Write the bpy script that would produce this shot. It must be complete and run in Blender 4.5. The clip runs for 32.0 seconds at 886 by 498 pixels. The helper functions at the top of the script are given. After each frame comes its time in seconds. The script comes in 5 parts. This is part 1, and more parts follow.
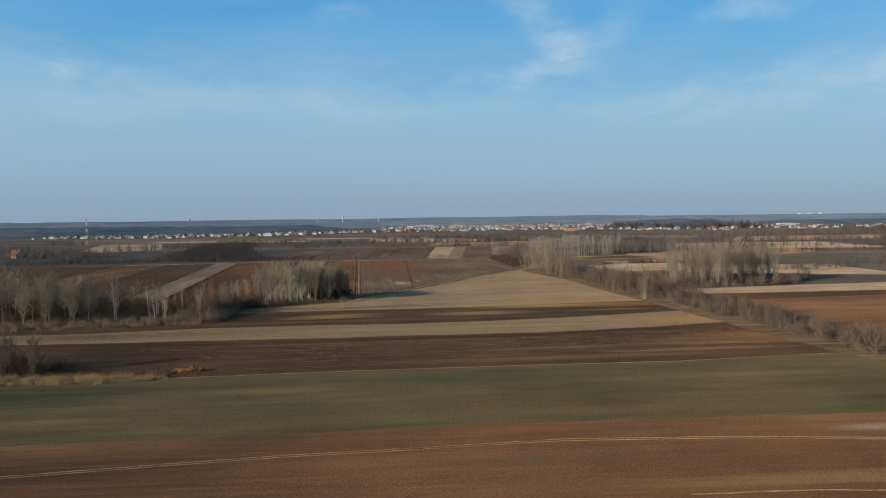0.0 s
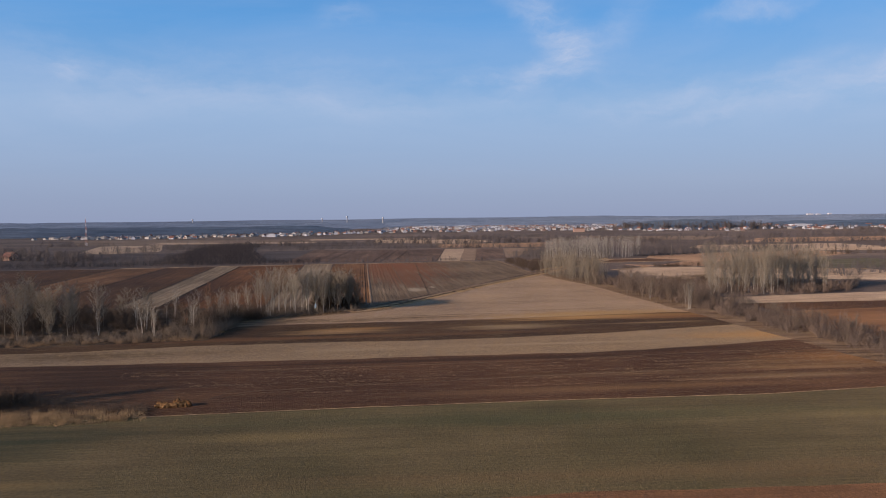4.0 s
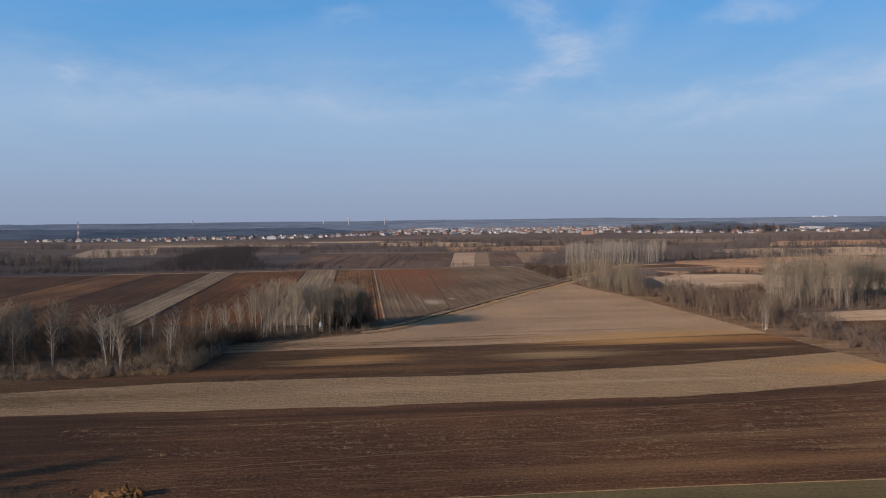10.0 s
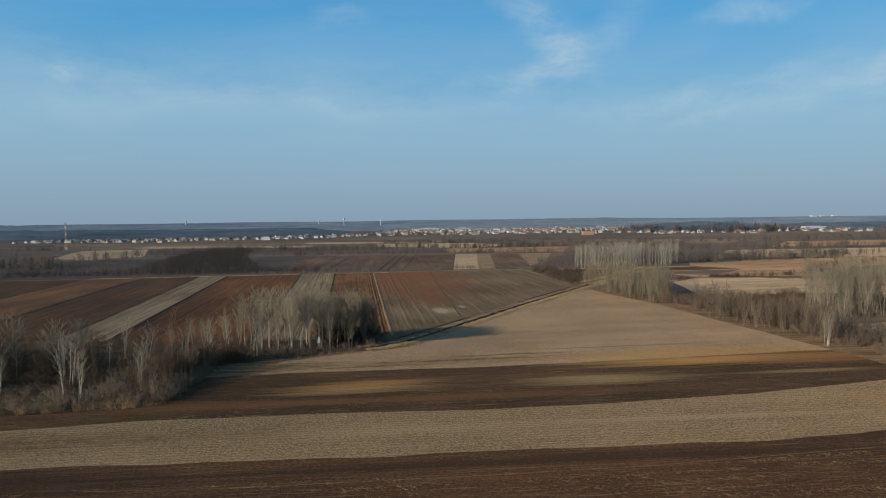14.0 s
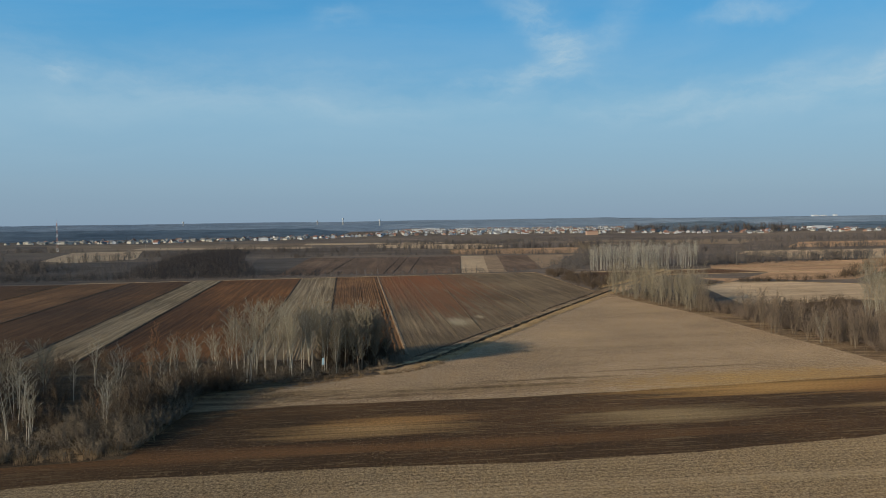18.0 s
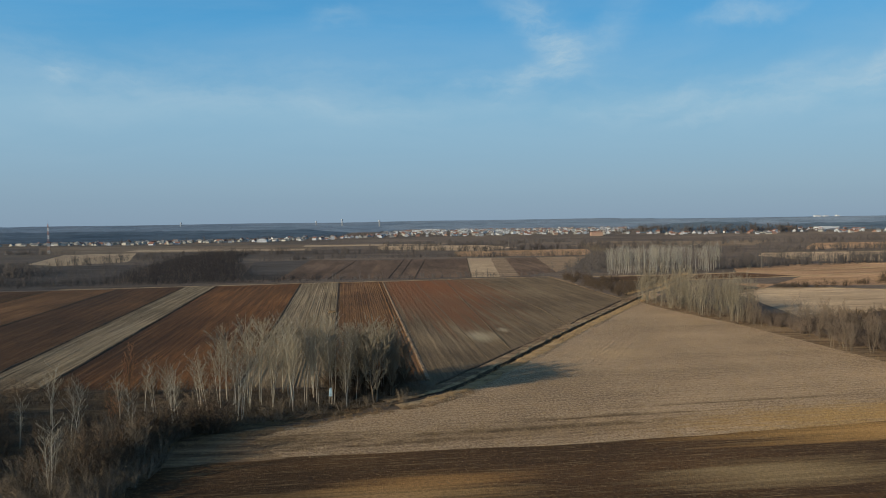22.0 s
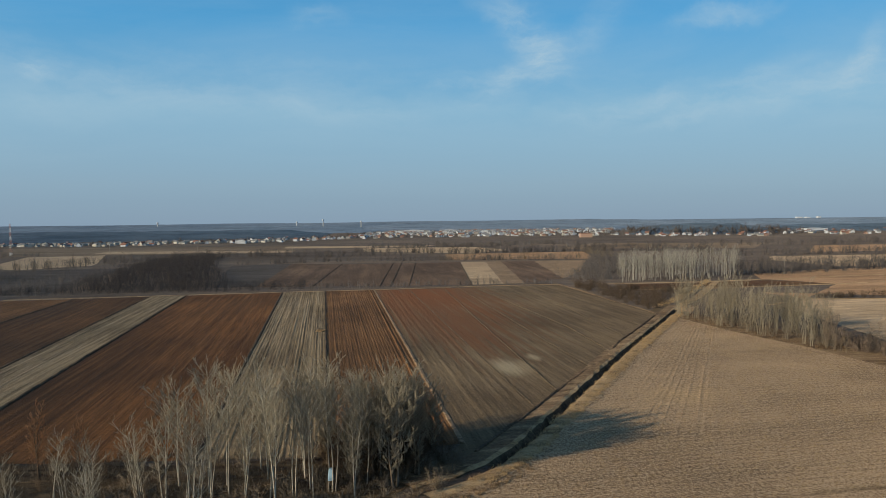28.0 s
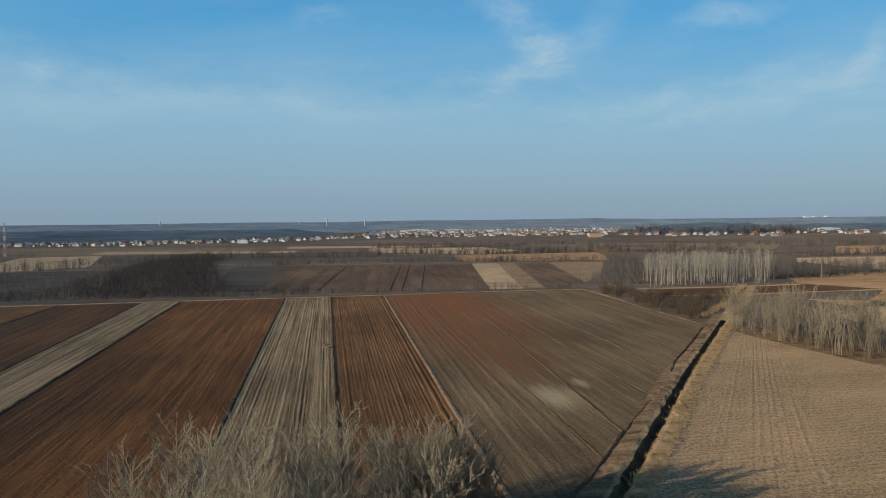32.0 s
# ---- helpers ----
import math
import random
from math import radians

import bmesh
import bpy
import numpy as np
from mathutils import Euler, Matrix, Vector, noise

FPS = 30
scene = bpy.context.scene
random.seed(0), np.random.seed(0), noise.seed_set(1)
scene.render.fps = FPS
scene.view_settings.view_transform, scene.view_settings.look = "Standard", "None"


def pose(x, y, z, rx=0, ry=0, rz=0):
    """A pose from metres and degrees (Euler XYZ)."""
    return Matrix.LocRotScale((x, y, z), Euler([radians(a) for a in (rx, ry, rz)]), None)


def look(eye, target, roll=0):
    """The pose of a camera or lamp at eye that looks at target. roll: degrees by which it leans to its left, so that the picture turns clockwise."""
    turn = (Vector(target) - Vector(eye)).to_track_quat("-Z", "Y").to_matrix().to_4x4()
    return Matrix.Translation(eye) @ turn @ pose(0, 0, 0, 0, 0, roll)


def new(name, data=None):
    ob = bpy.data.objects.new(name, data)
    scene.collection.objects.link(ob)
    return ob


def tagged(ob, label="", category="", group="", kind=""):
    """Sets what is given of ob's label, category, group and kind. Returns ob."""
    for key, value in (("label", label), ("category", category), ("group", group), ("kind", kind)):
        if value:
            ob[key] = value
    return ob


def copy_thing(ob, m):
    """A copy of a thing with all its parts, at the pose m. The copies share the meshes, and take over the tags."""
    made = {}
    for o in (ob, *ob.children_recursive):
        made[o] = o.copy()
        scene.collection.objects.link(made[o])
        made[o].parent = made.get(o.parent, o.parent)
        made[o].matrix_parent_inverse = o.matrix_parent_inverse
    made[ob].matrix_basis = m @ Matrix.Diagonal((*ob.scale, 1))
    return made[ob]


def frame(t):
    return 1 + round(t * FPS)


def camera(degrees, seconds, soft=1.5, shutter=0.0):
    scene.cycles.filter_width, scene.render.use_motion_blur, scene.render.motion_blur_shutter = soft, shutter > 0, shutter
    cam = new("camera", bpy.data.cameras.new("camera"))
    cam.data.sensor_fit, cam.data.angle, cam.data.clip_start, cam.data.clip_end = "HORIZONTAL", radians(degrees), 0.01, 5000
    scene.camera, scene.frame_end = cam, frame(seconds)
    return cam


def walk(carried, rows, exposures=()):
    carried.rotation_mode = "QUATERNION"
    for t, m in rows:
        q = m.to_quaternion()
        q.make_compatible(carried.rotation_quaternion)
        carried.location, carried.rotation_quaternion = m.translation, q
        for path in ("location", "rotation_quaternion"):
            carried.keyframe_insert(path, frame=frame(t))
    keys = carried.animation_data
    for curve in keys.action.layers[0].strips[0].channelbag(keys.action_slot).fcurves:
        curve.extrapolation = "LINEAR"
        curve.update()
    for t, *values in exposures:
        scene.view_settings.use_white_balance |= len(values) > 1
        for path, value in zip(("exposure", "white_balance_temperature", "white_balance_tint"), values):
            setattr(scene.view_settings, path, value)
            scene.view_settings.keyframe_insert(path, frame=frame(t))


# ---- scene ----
cam = camera(64.00, 32.0, soft=1.0)
# seconds, place of the camera (x, y, z), turn to the left, tilt up, roll (degrees)
PATH = [
    (0, -0.00, -0.00, 31.93, 0.02, -2.54, -0.68),
    (0.5, -0.84, 3.45, 31.98, -0.01, -2.53, -0.63),
    (1, -1.66, 6.88, 32.02, 0.01, -2.51, -0.61),
    (1.5, -2.46, 10.29, 32.06, 0.06, -2.52, -0.57),
    (2, -3.25, 13.68, 32.09, 0.05, -2.53, -0.62),
    (2.5, -4.02, 17.04, 32.13, 0.11, -2.49, -0.63),
    (3, -4.78, 20.39, 32.16, 0.20, -2.48, -0.61),
    (3.5, -5.52, 23.72, 32.20, 0.27, -2.50, -0.63),
    (5.5, -8.41, 36.91, 32.31, 0.45, -2.45, -0.61),
    (6, -9.12, 40.18, 32.34, 0.51, -2.42, -0.51),
    (6.5, -9.82, 43.44, 32.36, 0.51, -2.42, -0.52),
    (7, -10.52, 46.69, 32.38, 0.55, -2.38, -0.62),
    (7.5, -11.21, 49.93, 32.41, 0.58, -2.36, -0.72),
    (8, -11.90, 53.17, 32.43, 0.59, -2.36, -0.69),
    (8.5, -12.59, 56.41, 32.46, 0.57, -2.35, -0.68),
    (9, -13.27, 59.64, 32.48, 0.52, -2.35, -0.62),
    (9.5, -13.96, 62.87, 32.50, 0.44, -2.35, -0.67),
    (10, -14.65, 66.10, 32.52, 0.39, -2.35, -0.60),
    (10.5, -15.34, 69.32, 32.55, 0.30, -2.36, -0.71),
    (11, -16.03, 72.55, 32.57, 0.17, -2.40, -0.65),
    (11.5, -16.72, 75.77, 32.59, 0.15, -2.38, -0.61),
    (12, -17.42, 79.00, 32.62, 0.11, -2.35, -0.60),
    (12.5, -18.12, 82.23, 32.64, 0.03, -2.35, -0.61),
    (13, -18.82, 85.47, 32.67, 0.01, -2.35, -0.69),
    (13.5, -19.52, 88.70, 32.69, 0.00, -2.35, -0.70),
    (14, -20.23, 91.94, 32.72, -0.02, -2.35, -0.66),
    (14.5, -20.94, 95.19, 32.74, -0.05, -2.34, -0.61),
    (16.5, -23.83, 108.22, 32.86, -0.08, -2.34, -0.65),
    (17, -24.56, 111.49, 32.89, -0.09, -2.34, -0.75),
    (17.5, -25.29, 114.77, 32.92, -0.13, -2.35, -0.76),
    (18, -26.03, 118.05, 32.95, -0.14, -2.34, -0.75),
    (18.5, -26.77, 121.35, 32.99, -0.13, -2.34, -0.77),
    (19, -27.52, 124.64, 33.02, -0.16, -2.34, -0.77),
    (19.5, -28.26, 127.95, 33.06, -0.17, -2.33, -0.75),
    (20, -29.01, 131.26, 33.09, -0.17, -2.31, -0.77),
    (20.5, -29.76, 134.59, 33.13, -0.21, -2.29, -0.72),
    (21, -30.51, 137.91, 33.17, -0.25, -2.27, -0.78),
    (21.5, -31.26, 141.25, 33.20, -0.24, -2.29, -0.68),
    (22, -32.01, 144.59, 33.24, -0.25, -2.29, -0.78),
    (22.5, -32.76, 147.94, 33.28, -0.23, -2.26, -0.74),
    (23, -33.51, 151.29, 33.33, -0.24, -2.27, -0.78),
    (23.5, -34.25, 154.65, 33.37, -0.19, -2.24, -0.61),
    (24, -35.00, 158.02, 33.41, -0.21, -2.25, -0.73),
    (24.5, -35.73, 161.39, 33.45, -0.17, -2.26, -0.67),
    (26.5, -38.61, 174.92, 33.63, -0.00, -2.26, -0.67),
    (26.8, -39.04, 176.95, 33.66, -0.04, -2.30, -0.69),
    (26.9, -39.17, 177.63, 33.67, -0.21, -2.25, 0.82),
    (27, -39.31, 178.31, 33.68, -0.50, -2.27, 0.91),
    (27.1, -39.45, 178.99, 33.69, -1.27, -2.25, 0.24),
    (27.2, -39.59, 179.67, 33.69, -1.62, -2.29, -0.43),
    (27.3, -39.73, 180.35, 33.70, -1.72, -2.30, -0.57),
    (27.5, -40.00, 181.71, 33.72, -1.80, -2.27, -0.61),
    (28, -40.68, 185.10, 33.77, -1.80, -2.27, -0.65),
    (28.5, -41.34, 188.50, 33.81, -1.82, -2.30, -0.62),
    (29, -41.99, 191.90, 33.86, -1.81, -2.28, -0.64),
    (29.5, -42.62, 195.29, 33.91, -1.80, -2.31, -0.64),
    (30, -43.23, 198.69, 33.95, -1.73, -2.32, -0.57),
    (30.5, -43.82, 202.08, 34.00, -1.69, -2.33, -0.56),
    (31, -44.39, 205.47, 34.04, -1.62, -2.35, -0.62),
    (31.5, -44.94, 208.86, 34.09, -1.54, -2.33, -0.60),
    (32, -45.46, 212.24, 34.13, -1.55, -2.33, -0.62),
]


def flown(x, y, z, yaw, pitch, roll):
    a, b = radians(yaw), radians(pitch)
    ahead = Vector((-math.sin(a) * math.cos(b), math.cos(a) * math.cos(b), math.sin(b)))
    return look((x, y, z), Vector((x, y, z)) + ahead * 100, roll)


EXPOSURES = [(0, 0.13, 6480, 3), (1.0, 0.16, 6480, 7), (2.0, 0.13, 6490, 13), (3.0, 0.1, 6500, 23), (9.0, 0.08, 6500, 25), (11.8, 0.04, 6450, 3), (20, 0.02, 6440, 0), (27, 0.03, 6490, 0), (32, 0.03, 6500, 0)]
walk(cam, [(t, flown(*p)) for t, *p in PATH], EXPOSURES)

# ---- sky and sun ----
SUN_TO = Vector((-0.885, -0.466, 0.29)).normalized()
world = bpy.data.worlds.new("sky")
scene.world = world
world.use_nodes = True
wt = world.node_tree
sky = wt.nodes.new("ShaderNodeTexSky")
sky.sky_type = "NISHITA"
sky.sun_disc = False
sky.sun_elevation = math.asin(SUN_TO.z)
sky.sun_rotation = math.atan2(SUN_TO.x, SUN_TO.y)
sky.air_density, sky.dust_density, sky.ozone_density, sky.altitude = 1.0, 0.4, 3.0, 100
bg = wt.nodes["Background"]
bg.inputs["Strength"].default_value = 0.1


def wnode(kind, op=None, **props):
    n = wt.nodes.new(kind)
    if op:
        n.operation = op
    for k, v in props.items():
        n.inputs[k].default_value = v
    return n


def wmix(fac, a, b_):
    m = wt.nodes.new("ShaderNodeMix")
    m.data_type = "RGBA"
    for sock, v in ((m.inputs[0], fac), (m.inputs[6], a), (m.inputs[7], b_)):
        if isinstance(v, tuple):
            sock.default_value = (*v, 1)
        else:
            wt.links.new(v, sock)
    return m.outputs[2]


# winter haze that thickens towards the horizon, and thin cirrus
coord = wt.nodes.new("ShaderNodeTexCoord")
sep = wt.nodes.new("ShaderNodeSeparateXYZ")
wt.links.new(coord.outputs["Generated"], sep.inputs[0])
haze = wt.nodes.new("ShaderNodeValToRGB")
hr = haze.color_ramp
for el, (pos, col) in zip([hr.elements[0], hr.elements[1]] + [hr.elements.new(0.5) for _ in range(4)],
                          [(0.0, (2.48, 3.27, 4.55)), (1.0, (1.0, 2.65, 5.8)), (0.05, (2.6, 3.66, 5.08)), (0.15, (2.24, 4.29, 6.45)), (0.26, (0.88, 3.68, 7.3)), (0.4, (0.78, 3.2, 6.9))]):
    el.position, el.color = pos, (*col, 1)
wt.links.new(sep.outputs[2], haze.inputs[0])
thin = wt.nodes.new("ShaderNodeMapRange")
thin.inputs["From Min"].default_value, thin.inputs["From Max"].default_value = 0.0, 0.7
thin.inputs["To Min"].default_value, thin.inputs["To Max"].default_value = 0.95, 0.35
wt.links.new(sep.outputs[2], thin.inputs["Value"])
lift = wnode("ShaderNodeMath", "ADD")
wt.links.new(sep.outputs[2], lift.inputs[0])
lift.inputs[1].default_value = 0.1
over = wnode("ShaderNodeVectorMath", "SCALE")
inv = wnode("ShaderNodeMath", "DIVIDE")
inv.inputs[0].default_value = 1.0
wt.links.new(lift.outputs[0], inv.inputs[1])
wt.links.new(coord.outputs["Generated"], over.inputs[0])
wt.links.new(inv.outputs[0], over.inputs["Scale"])
spread = wt.nodes.new("ShaderNodeMapping")
spread.inputs["Rotation"].default_value = (0, 0, radians(-24))
spread.inputs["Scale"].default_value = (0.8, 1.2, 0.0)
spread.inputs["Location"].default_value = (0.35, 0.2, 0.0)
wt.links.new(over.outputs[0], spread.inputs["Vector"])
wisps = wnode("ShaderNodeTexNoise", Scale=0.9, Detail=7.0, Roughness=0.62, Distortion=0.7)
veil = wnode("ShaderNodeTexNoise", Scale=0.28, Detail=3.0, Roughness=0.5)
wt.links.new(spread.outputs[0], wisps.inputs["Vector"])
wt.links.new(spread.outputs[0], veil.inputs["Vector"])
both = wnode("ShaderNodeMath", "MULTIPLY")
wt.links.new(wisps.outputs["Fac"], both.inputs[0])
wt.links.new(veil.outputs["Fac"], both.inputs[1])
cover = wt.nodes.new("ShaderNodeMapRange")
cover.inputs["From Min"].default_value, cover.inputs["From Max"].default_value = 0.21, 0.4
cover.inputs["To Min"].default_value, cover.inputs["To Max"].default_value = 0.0, 0.16
wt.links.new(both.outputs[0], cover.inputs["Value"])
# single cirrus wisps: sideways, up, half length, half width, slant, strength
WISPS = [(0.12, 0.269, 0.075, 0.03, -33, 0.5), (0.158, 0.24, 0.08, 0.036, -50, 0.38), (0.17, 0.218, 0.05, 0.03, -75, 0.28), (0.122, 0.196, 0.09, 0.026, 23, 0.42), (0.045, 0.184, 0.053, 0.009, 3, 0.32), (0.199, 0.219, 0.061, 0.04, 20, 0.28), (0.382, 0.251, 0.07, 0.017, 8, 0.5), (0.516, 0.185, 0.054, 0.02, 75, 0.45), (0.437, 0.152, 0.23, 0.036, 6, 0.3), (0.338, 0.128, 0.055, 0.01, 8, 0.45), (0.266, 0.147, 0.09, 0.02, 12, 0.28), (0.429, 0.183, 0.066, 0.013, 20, 0.22), (-0.466, 0.181, 0.026, 0.018, 0, 0.42), (-0.139, 0.271, 0.047, 0.02, 5, 0.28), (0.239, 0.258, 0.06, 0.028, 30, 0.22), (-0.329, 0.166, 0.248, 0.034, -9, 0.15), (-0.122, 0.153, 0.165, 0.022, -5, 0.16), (-0.449, 0.135, 0.079, 0.025, 0, 0.22)]
ruffle = wnode("ShaderNodeTexNoise", Scale=8.0, Detail=6.0, Roughness=0.62)
wt.links.new(coord.outputs["Generated"], ruffle.inputs["Vector"])
centred = wnode("ShaderNodeVectorMath", "SUBTRACT")
wt.links.new(ruffle.outputs["Color"], centred.inputs[0])
centred.inputs[1].default_value = (0.5, 0.5, 0.5)
gentle = wnode("ShaderNodeVectorMath", "SCALE")
wt.links.new(centred.outputs[0], gentle.inputs[0])
gentle.inputs["Scale"].default_value = 0.07
blown = wnode("ShaderNodeVectorMath", "ADD")
wt.links.new(coord.outputs["Generated"], blown.inputs[0])
wt.links.new(gentle.outputs[0], blown.inputs[1])
streaked = wt.nodes.new("ShaderNodeMapping")
streaked.inputs["Rotation"].default_value = (0, radians(8), 0)
streaked.inputs["Scale"].default_value = (12, 12, 42)
wt.links.new(blown.outputs[0], streaked.inputs["Vector"])
strands = wnode("ShaderNodeTexNoise", Scale=1.0, Detail=6.0, Roughness=0.62)
wt.links.new(streaked.outputs[0], strands.inputs["Vector"])
wool = wt.nodes.new("ShaderNodeMapRange")
wool.inputs["From Min"].default_value, wool.inputs["From Max"].default_value = 0.2, 0.8
wt.links.new(strands.outputs["Fac"], wool.inputs["Value"])
# a thin veil under a slanting, streaky upper edge
edge_line = wnode("ShaderNodeVectorMath", "DOT_PRODUCT")
wt.links.new(blown.outputs[0], edge_line.inputs[0])
edge_line.inputs[1].default_value = (0.05, 0.0, 1.0)
lace = wnode("ShaderNodeMath", "MULTIPLY_ADD")
wt.links.new(strands.outputs["Fac"], lace.inputs[0])
lace.inputs[1].default_value = -0.12
wt.links.new(edge_line.outputs["Value"], lace.inputs[2])
sheet = wt.nodes.new("ShaderNodeMapRange")
sheet.interpolation_type = "SMOOTHSTEP"
sheet.inputs["From Min"].default_value, sheet.inputs["From Max"].default_value = 0.06, 0.17
sheet.inputs["To Min"].default_value, sheet.inputs["To Max"].default_value = 0.25, 0.0
wt.links.new(lace.outputs[0], sheet.inputs["Value"])
thicken = wnode("ShaderNodeMath", "ADD")
wt.links.new(cover.outputs[0], thicken.inputs[0])
wt.links.new(sheet.outputs[0], thicken.inputs[1])
total = thicken.outputs[0]
for wx, wz, half, wide, slant, much in WISPS:
    steps = [wt.nodes.new("ShaderNodeMapping") for _ in range(3)]
    steps[0].inputs["Location"].default_value = (-wx, 0, -wz)
    steps[1].inputs["Rotation"].default_value = (0, radians(slant), 0)
    steps[2].inputs["Scale"].default_value = (0.8 / half, 0, 0.75 / wide)
    wt.links.new(blown.outputs[0], steps[0].inputs["Vector"])
    wt.links.new(steps[0].outputs[0], steps[1].inputs["Vector"])
    wt.links.new(steps[1].outputs[0], steps[2].inputs["Vector"])
    away = wnode("ShaderNodeVectorMath", "LENGTH")
    wt.links.new(steps[2].outputs[0], away.inputs[0])
    fade = wt.nodes.new("ShaderNodeMapRange")
    fade.interpolation_type = "SMOOTHERSTEP"
    fade.inputs["From Max"].default_value = 1.0
    fade.inputs["To Min"].default_value, fade.inputs["To Max"].default_value = much * 1.15, 0.0
    wt.links.new(away.outputs["Value"], fade.inputs["Value"])
    torn = wnode("ShaderNodeMath", "MULTIPLY_ADD")
    wt.links.new(fade.outputs[0], torn.inputs[0])
    wt.links.new(wool.outputs[0], torn.inputs[1])
    wt.links.new(total, torn.inputs[2])
    total = torn.outputs[0]
low = wt.nodes.new("ShaderNodeMapRange")
low.inputs["From Min"].default_value, low.inputs["From Max"].default_value = 0.03, 0.16
wt.links.new(sep.outputs[2], low.inputs["Value"])
clear = wnode("ShaderNodeMath", "MULTIPLY")
wt.links.new(total, clear.inputs[0])
wt.links.new(low.outputs[0], clear.inputs[1])
air = wmix(thin.outputs[0], sky.outputs[0], haze.outputs[0])
wt.links.new(wmix(clear.outputs[0], air, (4.6, 5.7, 6.9)), bg.inputs[0])

lamp = bpy.data.lights.new("sun", "SUN")
lamp.energy, lamp.angle, lamp.color = 5.0, radians(0.6), (1.0, 0.81, 0.61)
sun = new("sun", lamp)
sun.matrix_world = look(SUN_TO * 500, (0, 0, 0))


# ---- materials ----
def material(name, rough=0.9):
    m = bpy.data.materials.new(name)
    m.use_nodes = True
    nt = m.node_tree
    b = nt.nodes["Principled BSDF"]
    b.inputs["Roughness"].default_value = rough
    b.inputs["Specular IOR Level"].default_value = 0.15
    return m, nt, b


def node(nt, kind, **inputs):
    n = nt.nodes.new(kind)
    for k, v in inputs.items():
        n.inputs[k.replace("_", " ")].default_value = v
    return n


def placed(nt, turn=0.0, scale=(1, 1, 1)):
    """Places on the land, turned so that the rows run along x, and then scaled."""
    g = nt.nodes.new("ShaderNodeNewGeometry")
    out = g.outputs["Position"]
    for prop, value in (("Rotation", (0, 0, radians(turn))), ("Scale", scale)):
        m = nt.nodes.new("ShaderNodeMapping")
        m.inputs[prop].default_value = value
        nt.links.new(out, m.inputs["Vector"])
        out = m.outputs["Vector"]
    return out


def noise_node(nt, vector, scale, detail=4.0, rough=0.6):
    n = node(nt, "ShaderNodeTexNoise", Scale=scale, Detail=detail, Roughness=rough)
    nt.links.new(vector, n.inputs["Vector"])
    return n.outputs["Fac"]


def ramp(nt, fac, stops):
    r = nt.nodes.new("ShaderNodeValToRGB")
    e = r.color_ramp.elements
    while len(e) < len(stops):
        e.new(0.5)
    for el, (pos, col) in zip(e, stops):
        el.position, el.color = pos, (*col, 1)
    nt.links.new(fac, r.inputs["Fac"])
    return r.outputs["Color"]


def mixed(nt, fac, a, b, kind="MIX"):
    m = nt.nodes.new("ShaderNodeMix")
    m.data_type, m.blend_type = "RGBA", kind
    for sock, v in (("Factor", fac), ("A", a), ("B", b)):
        s = [i for i in m.inputs if i.name == sock and (sock == "Factor" and i.type == "VALUE" or sock != "Factor" and i.type == "RGBA")][0]
        if isinstance(v, (int, float)):
            s.default_value = v
        elif isinstance(v, tuple):
            s.default_value = (*v, 1)
        else:
            nt.links.new(v, s)
    return [o for o in m.outputs if o.type == "RGBA"][0]


